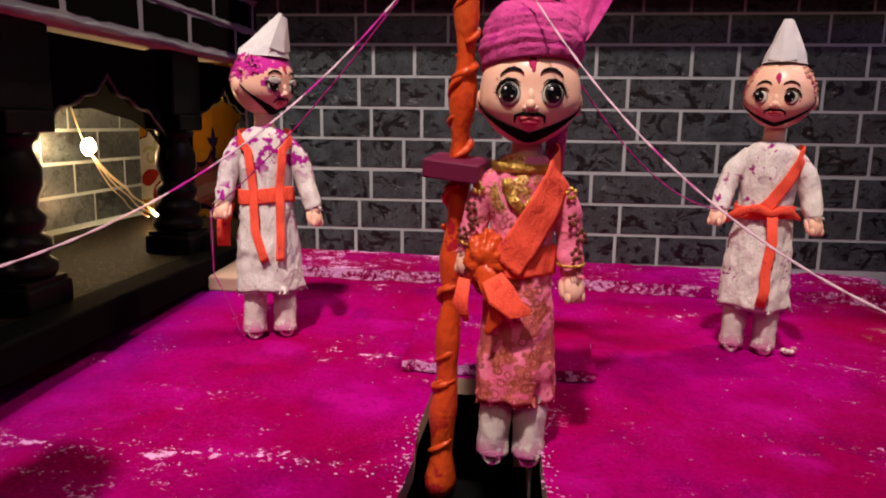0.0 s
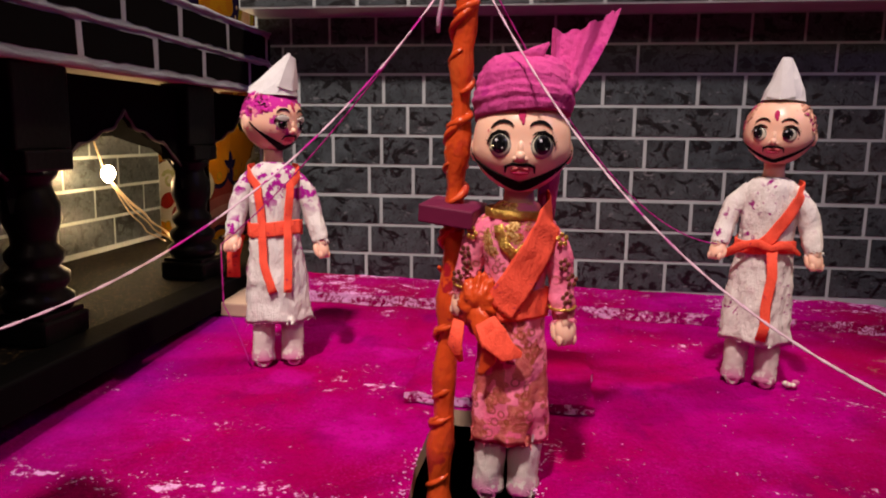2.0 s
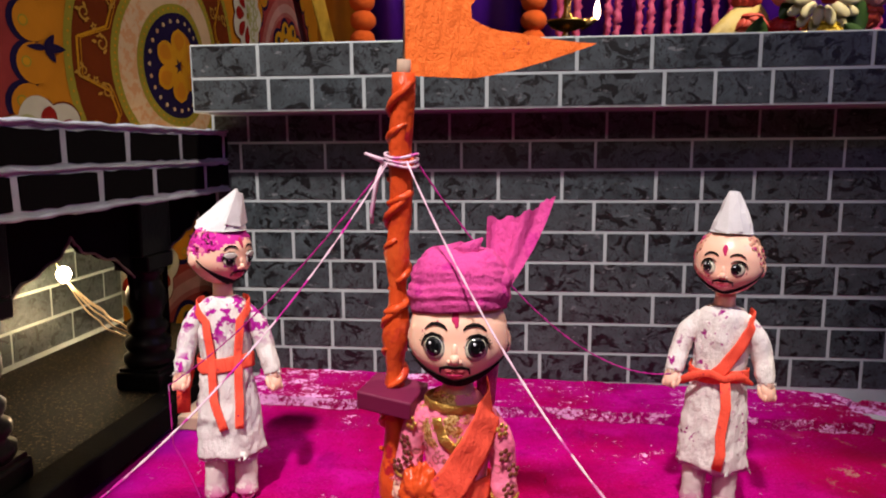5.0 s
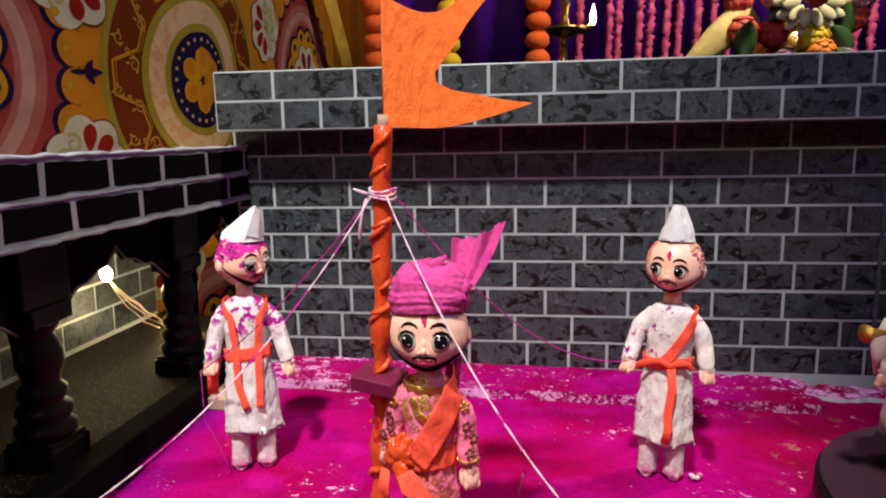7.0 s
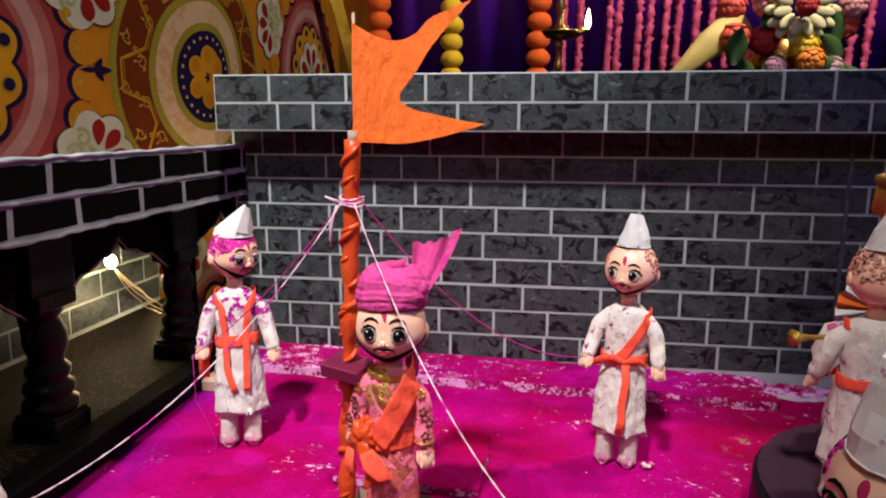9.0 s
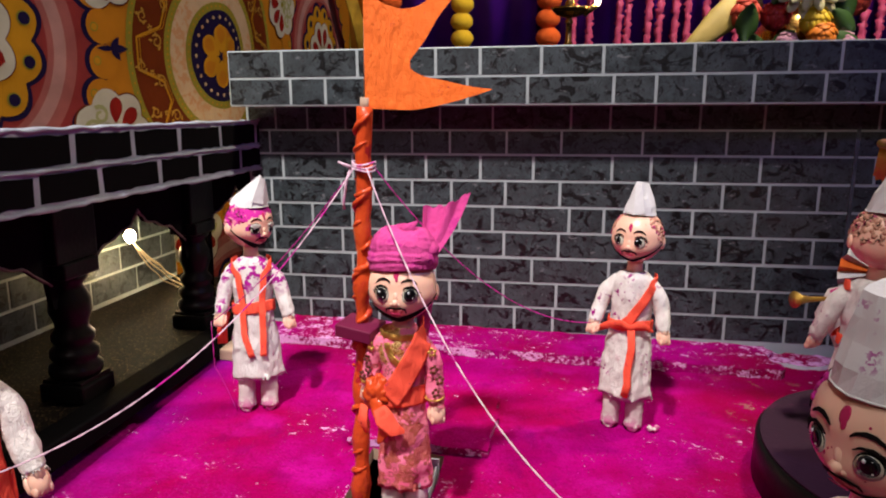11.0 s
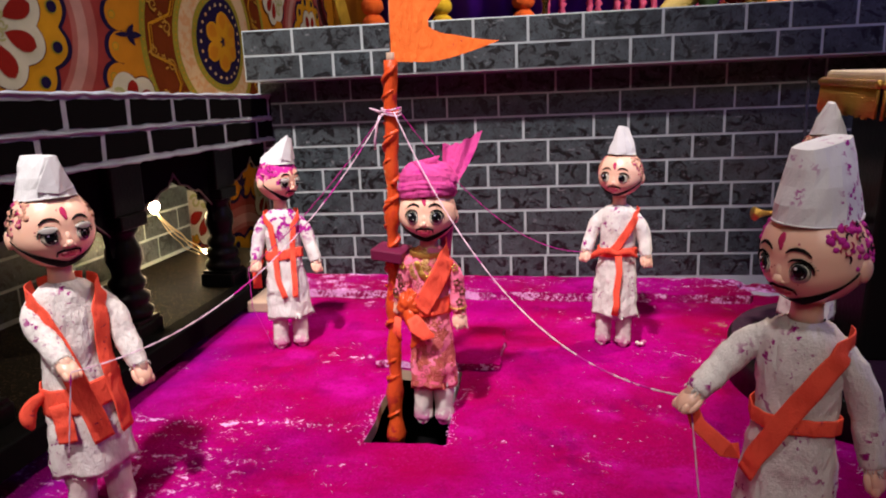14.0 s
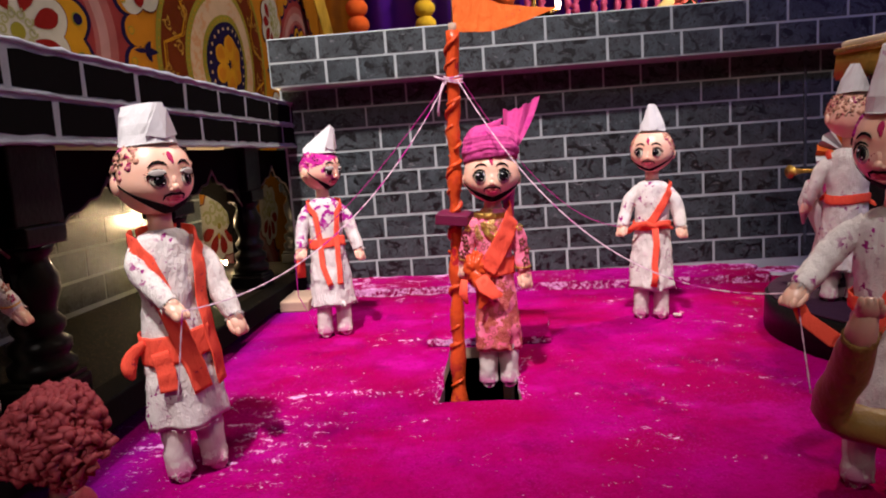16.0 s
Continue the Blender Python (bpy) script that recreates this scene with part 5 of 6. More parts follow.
def printed(loop, key, layer):
    f = cloth.faces.new([cloth.verts.new(cloth_at(s, z, layer)) for s, z in loop])
    f.material_index = INKS.index(key)


def ring_print(s, z, r0, r1, key, layer, a0=0.0, a1=360.0, n=64, scallop=0.0, lobes=0):
    a = [radians(a0 + (a1 - a0) * i / n) for i in range(n + 1)]
    wave = [1 + scallop * abs(math.sin(lobes * t / 2)) for t in a] if lobes else [1.0] * (n + 1)
    for i in range(n):
        pts = [(s + r1 * wave[i] * math.cos(a[i]), z + r1 * wave[i] * math.sin(a[i])), (s + r1 * wave[i + 1] * math.cos(a[i + 1]), z + r1 * wave[i + 1] * math.sin(a[i + 1]))]
        if r0 > 0:
            pts += [(s + r0 * math.cos(a[i + 1]), z + r0 * math.sin(a[i + 1])), (s + r0 * math.cos(a[i]), z + r0 * math.sin(a[i]))]
        else:
            pts += [(s, z)]
        printed(pts, key, layer)


def petal(s, z, ang, d0, d1, w, key, layer, n=9):
    c, q = math.cos(radians(ang)), math.sin(radians(ang))
    side = []
    for sgn in (1, -1):
        row = []
        for i in range(n + 1):
            f = i / n
            d, y = d0 + (d1 - d0) * f, sgn * w * math.sin(math.pi * f ** 0.75) ** 0.8
            row.append((s + d * c - y * q, z + d * q + y * c))
        side.append(row)
    printed(side[0] + side[1][::-1][1:-1], key, layer)


for i in range(78):
    for j in range(46):
        s0, s1, z0, z1 = -0.84 + i * 0.07 / 3, -0.84 + (i + 1) * 0.07 / 3, -0.196 + j * 0.026, -0.196 + (j + 1) * 0.026
        printed([(s0, z0), (s1, z0), (s1, z1), (s0, z1)], "field", 0)


def curl_print(s, z, r, start, key, layer, width=0.0016):
    """A spiral scroll with a leaf at its end."""
    pts = []
    for i in range(15):
        f = i / 14
        a, q = radians(start + 420 * f), r * (1 - 0.72 * f)
        pts.append((s + q * math.cos(a), z + q * math.sin(a), a, width * (1.0 - 0.35 * f)))
    for (x0, y0, a0, w0), (x1, y1, a1, w1) in zip(pts, pts[1:]):
        printed([(x0 + w0 * math.cos(a0), y0 + w0 * math.sin(a0)), (x1 + w1 * math.cos(a1), y1 + w1 * math.sin(a1)), (x1 - w1 * math.cos(a1), y1 - w1 * math.sin(a1)), (x0 - w0 * math.cos(a0), y0 - w0 * math.sin(a0))], key, layer)


def vine(s, z):
    """Gold scrolls and leaves along the brown ring, each side of the notched line."""
    for k in range(16):
        t = 22.5 * k + 4
        for rr, off, r, turn in ((0.170, 3, 0.0120, 40), (0.205, 13, 0.0105, 220)):
            a = radians(t + off)
            cs, cz = s + rr * math.cos(a), z + rr * math.sin(a)
            curl_print(cs, cz, r, t + turn, "scroll", 3)
            for d in (0, 130, 240):
                petal(cs + 1.05 * r * math.cos(a + d), cz + 1.05 * r * math.sin(a + d), t + d, -0.003, 0.007, 0.0024, "scroll", 4, 5)
        a = radians(t + 9)
        for d in range(5):
            petal(s + 0.187 * math.cos(a), z + 0.187 * math.sin(a), 72 * d + t, 0.001, 0.0065, 0.0017, "scroll", 4, 4)


def mandala(s, z):
    vine(s, z)
    ring_print(s, z, 0.221, 0.234, "olive", 1)
    ring_print(s, z, 0.152, 0.221, "brown", 1)
    ring_print(s, z, 0.137, 0.152, "olive", 1)
    ring_print(s, z, 0.099, 0.137, "peach", 1)
    ring_print(s, z, 0.085, 0.099, "olive", 1)
    ring_print(s, z, 0.0, 0.085, "navy", 1)
    for k in range(6):
        petal(s, z, 30 + 60 * k, 0.060, 0.006, 0.0195, "gold", 2)
        petal(s, z, 30 + 60 * k, 0.054, 0.024, 0.0120, "field", 3)
    for k in range(24):
        a = 2 * math.pi * k / 24
        petal(s + 0.0725 * math.cos(a), z + 0.0725 * math.sin(a), math.degrees(a), -0.0038, 0.0038, 0.0036, "peach", 2, 4)
    for k in range(90):
        a = 2 * math.pi * k / 90
        for r in (0.1445, 0.2275, 0.092):
            if r > 0.1 or k % 2:
                petal(s + r * math.cos(a), z + r * math.sin(a), 0, -0.0022, 0.0022, 0.0022, "gold", 2, 3)
    # notched gold line in the brown band
    for rim in (0.0, 0.006):
        loop = []
        for k in range(8):
            for d, r in ((-7, 0.213), (7, 0.213), (16, 0.164), (29, 0.164)):
                t = radians(45 * k + d)
                loop.append((s + (r - rim) * math.cos(t), z + (r - rim) * math.sin(t)))
        w = 0.0017 if rim == 0.0 else 0.0007
        for p, q in zip(loop, loop[1:] + loop[:1]):
            nx, nz = (q[1] - p[1]), -(q[0] - p[0])
            l = math.hypot(nx, nz) / w
            printed([(p[0] + nx / l, p[1] + nz / l), (q[0] + nx / l, q[1] + nz / l), (q[0] - nx / l, q[1] - nz / l), (p[0] - nx / l, p[1] - nz / l)], "gold", 2)


def white_flower(s, z, r, ang):
    """Half red drops, half olive scrolls on a lobed white ground."""
    ring_print(s, z, 0, 1.04 * r, "brown", 2, 0, 360, 56, 0.20, 7)
    ring_print(s, z, 0, r, "white", 3, 0, 360, 56, 0.20, 7)
    for k in range(4):
        t = ang - 63 + 42 * k
        petal(s, z, t, 0.98 * r, 0.30 * r, 0.20 * r, "red", 4)
    for k in range(5):
        t = radians(ang + 108 + 36 * k)
        curl_print(s + 0.66 * r * math.cos(t), z + 0.66 * r * math.sin(t), 0.24 * r, math.degrees(t), "pale_olive", 4, 0.055 * r)
        petal(s, z, ang + 108 + 36 * k, 0.12 * r, 0.42 * r, 0.09 * r, "pale_olive", 4, 6)
    ring_print(s, z, 0, 0.11 * r, "olive", 4, 0, 360, 16)


def lobed_flower(s, z):
    """The second mandala: red drops on white, eyed yellow lobes, a rose ring, then a rim of small orange lobes."""
    for k in range(28):
        t = radians(360 / 28 * (k + 0.5))
        c, q = math.cos(t), math.sin(t)
        ring_print(s + 0.231 * c, z + 0.231 * q, 0.0, 0.0290, "navy", 1.5, 0, 360, 20)
        ring_print(s + 0.237 * c, z + 0.237 * q, 0.0, 0.0265, "field", 2.2, 0, 360, 20)
        ring_print(s + 0.224 * c, z + 0.224 * q, 0.0052, 0.0072, "olive", 3, 0, 360, 14)
        ring_print(s + 0.224 * c, z + 0.224 * q, 0.0, 0.0052, "gold", 3, 0, 360, 12)
    for r0, r1, key in ((0.19, 0.225, "rose"), (0.172, 0.19, "rose_mid"), (0.152, 0.172, "rose_pale"), (0.142, 0.152, "rose_mid"), (0.110, 0.142, "rose")):
        ring_print(s, z, r0, r1, key, 1)
    ring_print(s, z, 0.0, 0.124, "navy", 2, 0, 360, 120, 0.14, 12)
    ring_print(s, z, 0.0, 0.116, "gold", 3, 0, 360, 120, 0.14, 12)
    for k in range(12):
        t = radians(30 * k + 15)
        ring_print(s + 0.113 * math.cos(t), z + 0.113 * math.sin(t), 0, 0.0105, "olive", 4, 0, 360, 16)
        ring_print(s + 0.113 * math.cos(t), z + 0.113 * math.sin(t), 0, 0.0085, "navy", 5, 0, 360, 16)
    ring_print(s, z, 0.0, 0.080, "brown", 4, 0, 360, 96, 0.20, 8)
    ring_print(s, z, 0.0, 0.078, "white", 5, 0, 360, 96, 0.20, 8)
    for k in range(8):
        petal(s, z, 45 * k + 22, 0.079, 0.028, 0.0145, "red", 6)
    for k in range(10):
        t = radians(36 * k)
        curl_print(s + 0.024 * math.cos(t), z + 0.024 * math.sin(t), 0.008, 36 * k, "pale_olive", 6, 0.0018)
    ring_print(s, z, 0, 0.012, "olive", 6, 0, 360, 20)


mandala(0.013, 0.408)
mandala(-1.05, 0.42)
for c in (0.528, -0.55):
    lobed_flower(c, 0.42)
lobed_flower(0.013, -0.125)
mandala(0.528, -0.12)
for s, z, a in ((0.285, 0.545, 200), (0.285, 0.280, 160), (-0.29, 0.53, -20), (-0.29, 0.29, 20), (0.80, 0.55, 0), (0.128, 0.085, -80), (-0.125, 0.072, -100)):
    white_flower(s, z, 0.062, a)
for s in (0.258, -0.245):
    d = 1 if s > 0 else -1
    for a in (0, 55, -55):
        petal(s + 0.016 * d, 0.414, (0 if d > 0 else 180) + a + 180, -0.004, 0.030 if a == 0 else 0.022, 0.006, "navy", 3)
    petal(s + 0.016 * d, 0.414, 0 if d > 0 else 180, 0.0, 0.030, 0.004, "navy", 3)
for a in (0, 55, -55, 180):
    petal(0.006, 0.112, 90 + a, -0.004 if a != 180 else 0.0, 0.030 if a in (0, 180) else 0.022, 0.006, "navy", 4)
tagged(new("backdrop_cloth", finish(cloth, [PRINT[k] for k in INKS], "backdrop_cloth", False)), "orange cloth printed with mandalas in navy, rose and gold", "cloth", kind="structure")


def hanging(name, x0, x1, y, z0, z1, folds, depth, material, label):
    """A curtain with upright folds."""
    bm = bmesh.new()
    n = folds * 8
    rows = []
    for i in range(n + 1):
        x = x0 + (x1 - x0) * i / n
        d = depth * (0.6 * math.sin(2 * math.pi * i / 8) + 0.4 * math.sin(2 * math.pi * i / 19 + 1))
        rows.append([bm.verts.new((x, y + d + e, z)) for e, z in ((0, z0), (0, z1), (0.004, z1), (0.004, z0))])
    ring_faces(bm, rows, 0)
    cap_ring(bm, rows[0], 0, True)
    cap_ring(bm, rows[-1], 0)
    return tagged(new(name, finish(bm, [material], name)), label, "curtain", kind="structure")


M["purple"] = plain("purple_satin", (0.085, 0.006, 0.36), 0.45, vary=0.3)
M["amber"] = plain("amber_drape", (0.62, 0.26, 0.02), 0.6)
hanging("curtain_purple", -0.36, 2.2, 2.03, 0.40, 1.5, 22, 0.018, M["purple"], "deep purple satin curtain in soft folds")
hanging("curtain_amber", -0.47, -0.335, 1.99, 0.40, 1.5, 2, 0.012, M["amber"], "amber drape beside the purple curtain")

# ---- altar things ----


def garland(x, y, z0, r, count, colour, label, spots=0.0):
    g = holder("pompom_garland", label, "garland", pose(x, y, z0), "garlands by the curtain")
    mat = plain(label.split()[0] + "_wool", colour, 0.95, grain=500, vary=0.3, bump=1.0)
    for i in range(count):
        bm = bmesh.new()
        ball(bm, (0, 0, 0), (r, r, r * 0.82), 0, 18, 12)
        rng2 = random.Random(i)
        for v in bm.verts:
            v.co *= 1 + 0.05 * noise.noise(v.co * 130 + Vector((i * 7.0, 0, 0))) + rng2.uniform(-0.012, 0.012)
        p = part("pompom", bm, mat, g, smooth=True)
        p.matrix_local = pose(0.002 * (i % 2), 0, r * 0.8 + i * r * 1.42)
    return g


garland(-0.118, 1.975, 0.405, 0.034, 8, (0.80, 0.52, 0.02), "yellow pompom garland hanging by the curtain")
garland(0.136, 1.975, 0.405, 0.036, 8, (0.78, 0.12, 0.01), "orange pompom garland hanging by the curtain")
garland(-0.335, 1.965, 0.405, 0.036, 8, (0.78, 0.12, 0.01), "orange pompom garland hanging by the curtain")

M["bead"] = plain("pink_bead_string", (0.55, 0.06, 0.18), 0.5, grain=400, bump=0.8)
strand_mesh = {}
rng = random.Random(21)
STRANDS = [(0.209, 0.41), (0.255, 0.41), (0.337, 0.43), (0.362, 0.41), (0.419, 0.41), (0.450, 0.43), (0.493, 0.41), (0.527, 0.43), (0.575, 0.45), (0.618, 0.46), (0.66, 0.46), (0.989, 0.44), (1.03, 0.45), (1.10, 0.42), (1.17, 0.44), (1.28, 0.45), (1.36, 0.44)]
for i, (x, low) in enumerate(STRANDS):
    bm = bmesh.new()
    pts = [(0.002 * math.sin(k * 2.1), 0.002 * math.cos(k * 1.3), 0.0085 * k) for k in range(60)]
    tube(bm, pts, [0.0072 + 0.0040 * math.sin(k * 1.57) ** 2 + rng.uniform(-0.0012, 0.002) for k in range(60)], 0, 9, 1.0, 0.30, i)
    s = thing("bead_string", bm, M["bead"], "pink flower string hanging before the purple curtain", "garland", "flower strings", smooth=True)
    s.matrix_world = pose(x, 1.985, low)

M["brass"] = plain("old_brass", (0.55, 0.34, 0.10), 0.25, 0.95, grain=90, vary=0.35)
bm = bmesh.new()
lathe(bm, [(0.034, 0.0), (0.034, 0.006), (0.020, 0.012), (0.010, 0.022), (0.0085, 0.035), (0.0115, 0.042), (0.0075, 0.05), (0.0068, 0.085), (0.010, 0.092), (0.0065, 0.098), (0.008, 0.104)], 0, (0, 0, 0), 24)
lampstand = thing("oil_lamp", bm, M["brass"], "tall brass oil lamp burning on the altar", "lamp", smooth=True)
lampstand.matrix_world = pose(0.192, 1.5, 0.4025)
bm = bmesh.new()
lathe(bm, [(0.010, 0.100), (0.030, 0.106), (0.041, 0.118), (0.042, 0.122), (0.036, 0.120), (0.014, 0.112)], 0, (0, 0, 0), 28)
tube(bm, [(0.028, 0, 0.113), (0.046, 0, 0.119), (0.060, 0, 0.126)], [0.012, 0.008, 0.004], 0, 10, 0.6)
part("bowl", bm, M["brass"], lampstand, smooth=True)
bm = bmesh.new()
lathe(bm, [(0.008, 0.118), (0.0125, 0.128), (0.007, 0.140), (0.0075, 0.16), (0.012, 0.170), (0.007, 0.182), (0.009, 0.20), (0.015, 0.215), (0.004, 0.235)], 0, (0, 0, 0), 20)
part("finial", bm, M["brass"], lampstand, smooth=True)
M["flame"] = glowing("oil_flame", (1.0, 0.72, 0.35), 25.0)
bm = bmesh.new()
lathe(bm, [(0.002, 0.124), (0.0062, 0.132), (0.0068, 0.142), (0.0038, 0.156), (0.0006, 0.168)], 0, (0.060, 0, 0), 12)
part("flame", bm, M["flame"], lampstand, "bright flame", True)


def blossom(name, where, r, colour, label, petals=3, turn=(0, 0, 0)):
    """A full flower of curled petals in several rows."""
    mat = plain(label.replace(" ", "_")[:24], colour, 0.6, grain=200, vary=0.4)
    bm = bmesh.new()
    rng2 = random.Random(int(where[0] * 1000))
    ball(bm, (0, 0, 0), (0.72 * r, 0.55 * r, 0.72 * r), 0, 16, 10)
    for row in range(petals + 1):
        n = (1, 4, 6, 8, 9)[row]
        tilt = radians((0, 26, 50, 74, 92)[row])
        for k in range(n):
            t = 2 * math.pi * (k + 0.5 * (row % 2)) / n + rng2.uniform(-0.15, 0.15)
            d = Vector((math.sin(tilt) * math.sin(t), -math.cos(tilt), math.sin(tilt) * math.cos(t)))
            m = d.to_track_quat("Y", "Z").to_matrix() @ Matrix.Rotation(radians(12), 3, "X")
            size = r * (0.30 + 0.05 * row) * rng2.uniform(0.9, 1.1)
            ball(bm, d * r * (0.60 + 0.07 * row), (size, 0.16 * r, size * 0.95), 0, 10, 6, m)
    ob = thing(name, bm, mat, label, "flower", "altar flowers", smooth=True)
    ob.matrix_world = pose(*where, *turn)
    return ob


RED, CREAM, PINK, YEL, ORA = (0.50, 0.02, 0.02), (0.62, 0.58, 0.32), (0.70, 0.30, 0.30), (0.75, 0.52, 0.02), (0.78, 0.22, 0.01)
for where, r, c, label in (((0.705, 1.510, 0.578), 0.024, RED, "deep red rose at the heart of the bouquet"),
                           ((0.582, 1.58, 0.515), 0.036, (0.62, 0.07, 0.04), "orange-red rose on the altar"),
                           ((0.648, 1.58, 0.512), 0.034, RED, "red rose on the altar"),
                           ((0.805, 1.58, 0.545), 0.036, (0.62, 0.07, 0.04), "orange-red rose in the bouquet"),
                           ((0.640, 1.57, 0.592), 0.032, PINK, "pale pink rose in the bouquet"),
                           ((0.815, 1.56, 0.585), 0.030, PINK, "pale pink rose in the bouquet"),
                           ((0.722, 1.55, 0.498), 0.034, YEL, "yellow marigold on the altar"),
                           ((0.735, 1.54, 0.466), 0.032, ORA, "orange marigold on the altar"),
                           ((0.668, 1.55, 0.455), 0.024, (0.6, 0.3, 0.42), "small pink flower on the altar"),
                           ((0.785, 1.55, 0.455), 0.024, (0.6, 0.3, 0.42), "small pink flower on the altar"),
                           ((0.575, 1.60, 0.585), 0.034, (0.62, 0.07, 0.04), "orange-red rose in the bouquet")):
    blossom("flower", where, r, c, label)
bm = bmesh.new()
for row, (n, rr, back) in enumerate(((15, 0.058, 0.012), (12, 0.043, 0.0))):
    for k in range(n):
        t = 2 * math.pi * (k + 0.5 * row) / n
        turn = Matrix.Rotation(t, 3, "Y") @ Matrix.Rotation(radians(16), 3, "X")
        ball(bm, (rr * math.sin(t), back, rr * math.cos(t)), (0.0115, 0.0045, 0.022), 0, 10, 6, turn)
rosette = thing("flower", bm, plain("cream_petals", CREAM, 0.6, grain=200, vary=0.3), "large cream chrysanthemum with long petals round a red rose", "flower", "altar flowers", smooth=True)
rosette.matrix_world = pose(0.705, 1.528, 0.578)
M["leaf"] = plain("dark_leaf", (0.035, 0.085, 0.02), 0.45, vary=0.4)
rng = random.Random(33)
for k, (x, z, a, l) in enumerate(((0.572, 0.468, 4, 0.080), (0.615, 0.425, -25, 0.065), (0.57, 0.42, 60, 0.06), (0.82, 0.44, -60, 0.09), (0.86, 0.43, -75, 0.10), (0.80, 0.49, -50, 0.07), (0.64, 0.46, 50, 0.05), (0.79, 0.52, -20, 0.08), (0.63, 0.55, 40, 0.06))):
    bm = bmesh.new()
    rows = []
    for i in range(9):
        f = i / 8
        w = 0.30 * l * math.sin(math.pi * min(1, f * 0.95 + 0.05)) ** 0.8
        rows.append([bm.verts.new((sx * w, 0.006 * abs(sx) * math.sin(3 * f) - 0.015 * f * f + e, l * f)) for sx, e in ((-1, 0), (0, 0.004), (1, 0), (1, 0.0012), (0, 0.0052), (-1, 0.0012))])
    ring_faces(bm, rows, 0)
    lf = thing("leaf", bm, M["leaf"], "dark green leaf among the altar flowers", "leaf", "altar leaves", smooth=True)
    lf.matrix_world = pose(x, 1.520 + 0.004 * k, z - 0.015, 0, a, 0)
M["goldcloth"] = plain("pale_gold_cloth", (0.62, 0.48, 0.14), 0.45, grain=700, bump=0.5)
bm = bmesh.new()
tube(bm, [(0.425, 1.57, 0.406), (0.47, 1.575, 0.44), (0.53, 1.58, 0.50), (0.60, 1.60, 0.56)], [0.004, 0.018, 0.032, 0.036], 0, 14, 0.5, 0.05, 3)
thing("gold_wrap", bm, M["goldcloth"], "folded pale gold cloth under the bouquet", "cloth", smooth=True)
bm = bmesh.new()
lathe(bm, [(0.05, 0.0), (0.075, 0.03), (0.085, 0.07), (0.06, 0.11), (0.05, 0.125), (0.07, 0.14)], 0, (0, 0, 0), 24)
pot = thing("altar_pot", bm, M["brass"], "round pot holding the altar bouquet", "pot", smooth=True)
pot.matrix_world = pose(0.71, 1.66, 0.4025)
# gold ribbon hanging over the cloth
M["tinsel"] = plain("gold_tinsel", (0.65, 0.42, 0.05), 0.35, 0.15, grain=260, vary=0.7, bump=1.0)
bm = bmesh.new()
strip(bm, [(-0.42, 1.60, 0.95), (-0.415, 1.72, 0.70), (-0.405, 1.86, 0.52), (-0.40, 1.93, 0.41)], [(0.9, -0.4, 0)] * 4, 0.05, 0, 0.003)
thing("tinsel_ribbon", bm, M["tinsel"], "gold tinsel ribbon slung before the cloth", "ribbon")

# ---- carousel beside the stage ----
CX, CY = 0.530, 0.495
bm = bmesh.new()
lathe(bm, [(0.150, 0.001), (0.150, 0.040), (0.147, 0.043)], 0, (0, 0, 0), 64)
drum = thing("carousel", bm, M["gloss_black"], "black carousel drum with purple top and canopied column", "carousel")
drum.matrix_world = pose(CX, CY, 0)
M["horse"] = spattered("spattered_white_plastic", (0.66, 0.58, 0.57), (0.42, 0.02, 0.16), 120.0, 0.7, 0.4, crease=0.1)
# purple of the drum top darkened: its shadow is put into the colour
M["shaded_top"] = spattered("shaded_powder_top", (0.022, 0.002, 0.016), (0.10, 0.003, 0.045), 40.0, 0.5)
bm = bmesh.new()
lathe(bm, [(0.1465, 0.0432), (0.1465, 0.0455)], 0, (0, 0, 0), 64)
part("top", bm, M["shaded_top"], drum, "purple powdered top, darkened for shade")
bm = bmesh.new()
box(bm, (-0.04, -0.04, 0.0456), (0.04, 0.04, 0.318), 0, 0.003)
part("column", bm, M["gloss_black"], drum, "black square column")
bm = bmesh.new()
box(bm, (-0.062, -0.062, 0.3185), (0.062, 0.062, 0.334), 0, 0.004)
part("canopy", bm, M["cream"], drum, "cream canopy slab")
bm = bmesh.new()
rng = random.Random(8)
for sx, sy in ((0, -1), (-1, 0), (1, 0), (0, 1)):
    for i in range(30):
        t = -0.062 + 0.124 * (i + 0.5) / 30
        x, y = (t, sy * 0.0645) if sy else (sx * 0.0645, t)
        tube(bm, [(x, y, 0.322), (x * 1.01, y * 1.01, 0.310), (x * 1.02, y * 1.02, 0.292 + rng.uniform(-0.002, 0.002))], [0.0022, 0.0018, 0.0020], 0, 6)
    a = [(-0.0645, sy * 0.0645, 0.3225), (0.0645, sy * 0.0645, 0.3225)] if sy else [(sx * 0.0645, -0.0645, 0.3225), (sx * 0.0645, 0.0645, 0.3225)]
    tube(bm, [Vector(a[0]).lerp(Vector(a[1]), k / 24) for k in range(25)], [0.0036 + 0.0012 * (k % 2) for k in range(25)], 0, 8)
M["fringe"] = plain("gold_fringe", (0.70, 0.42, 0.08), 0.3, 0.8, grain=500, vary=0.5, bump=0.6)
part("fringe", bm, M["fringe"], drum, "gold braid and fringe", True)

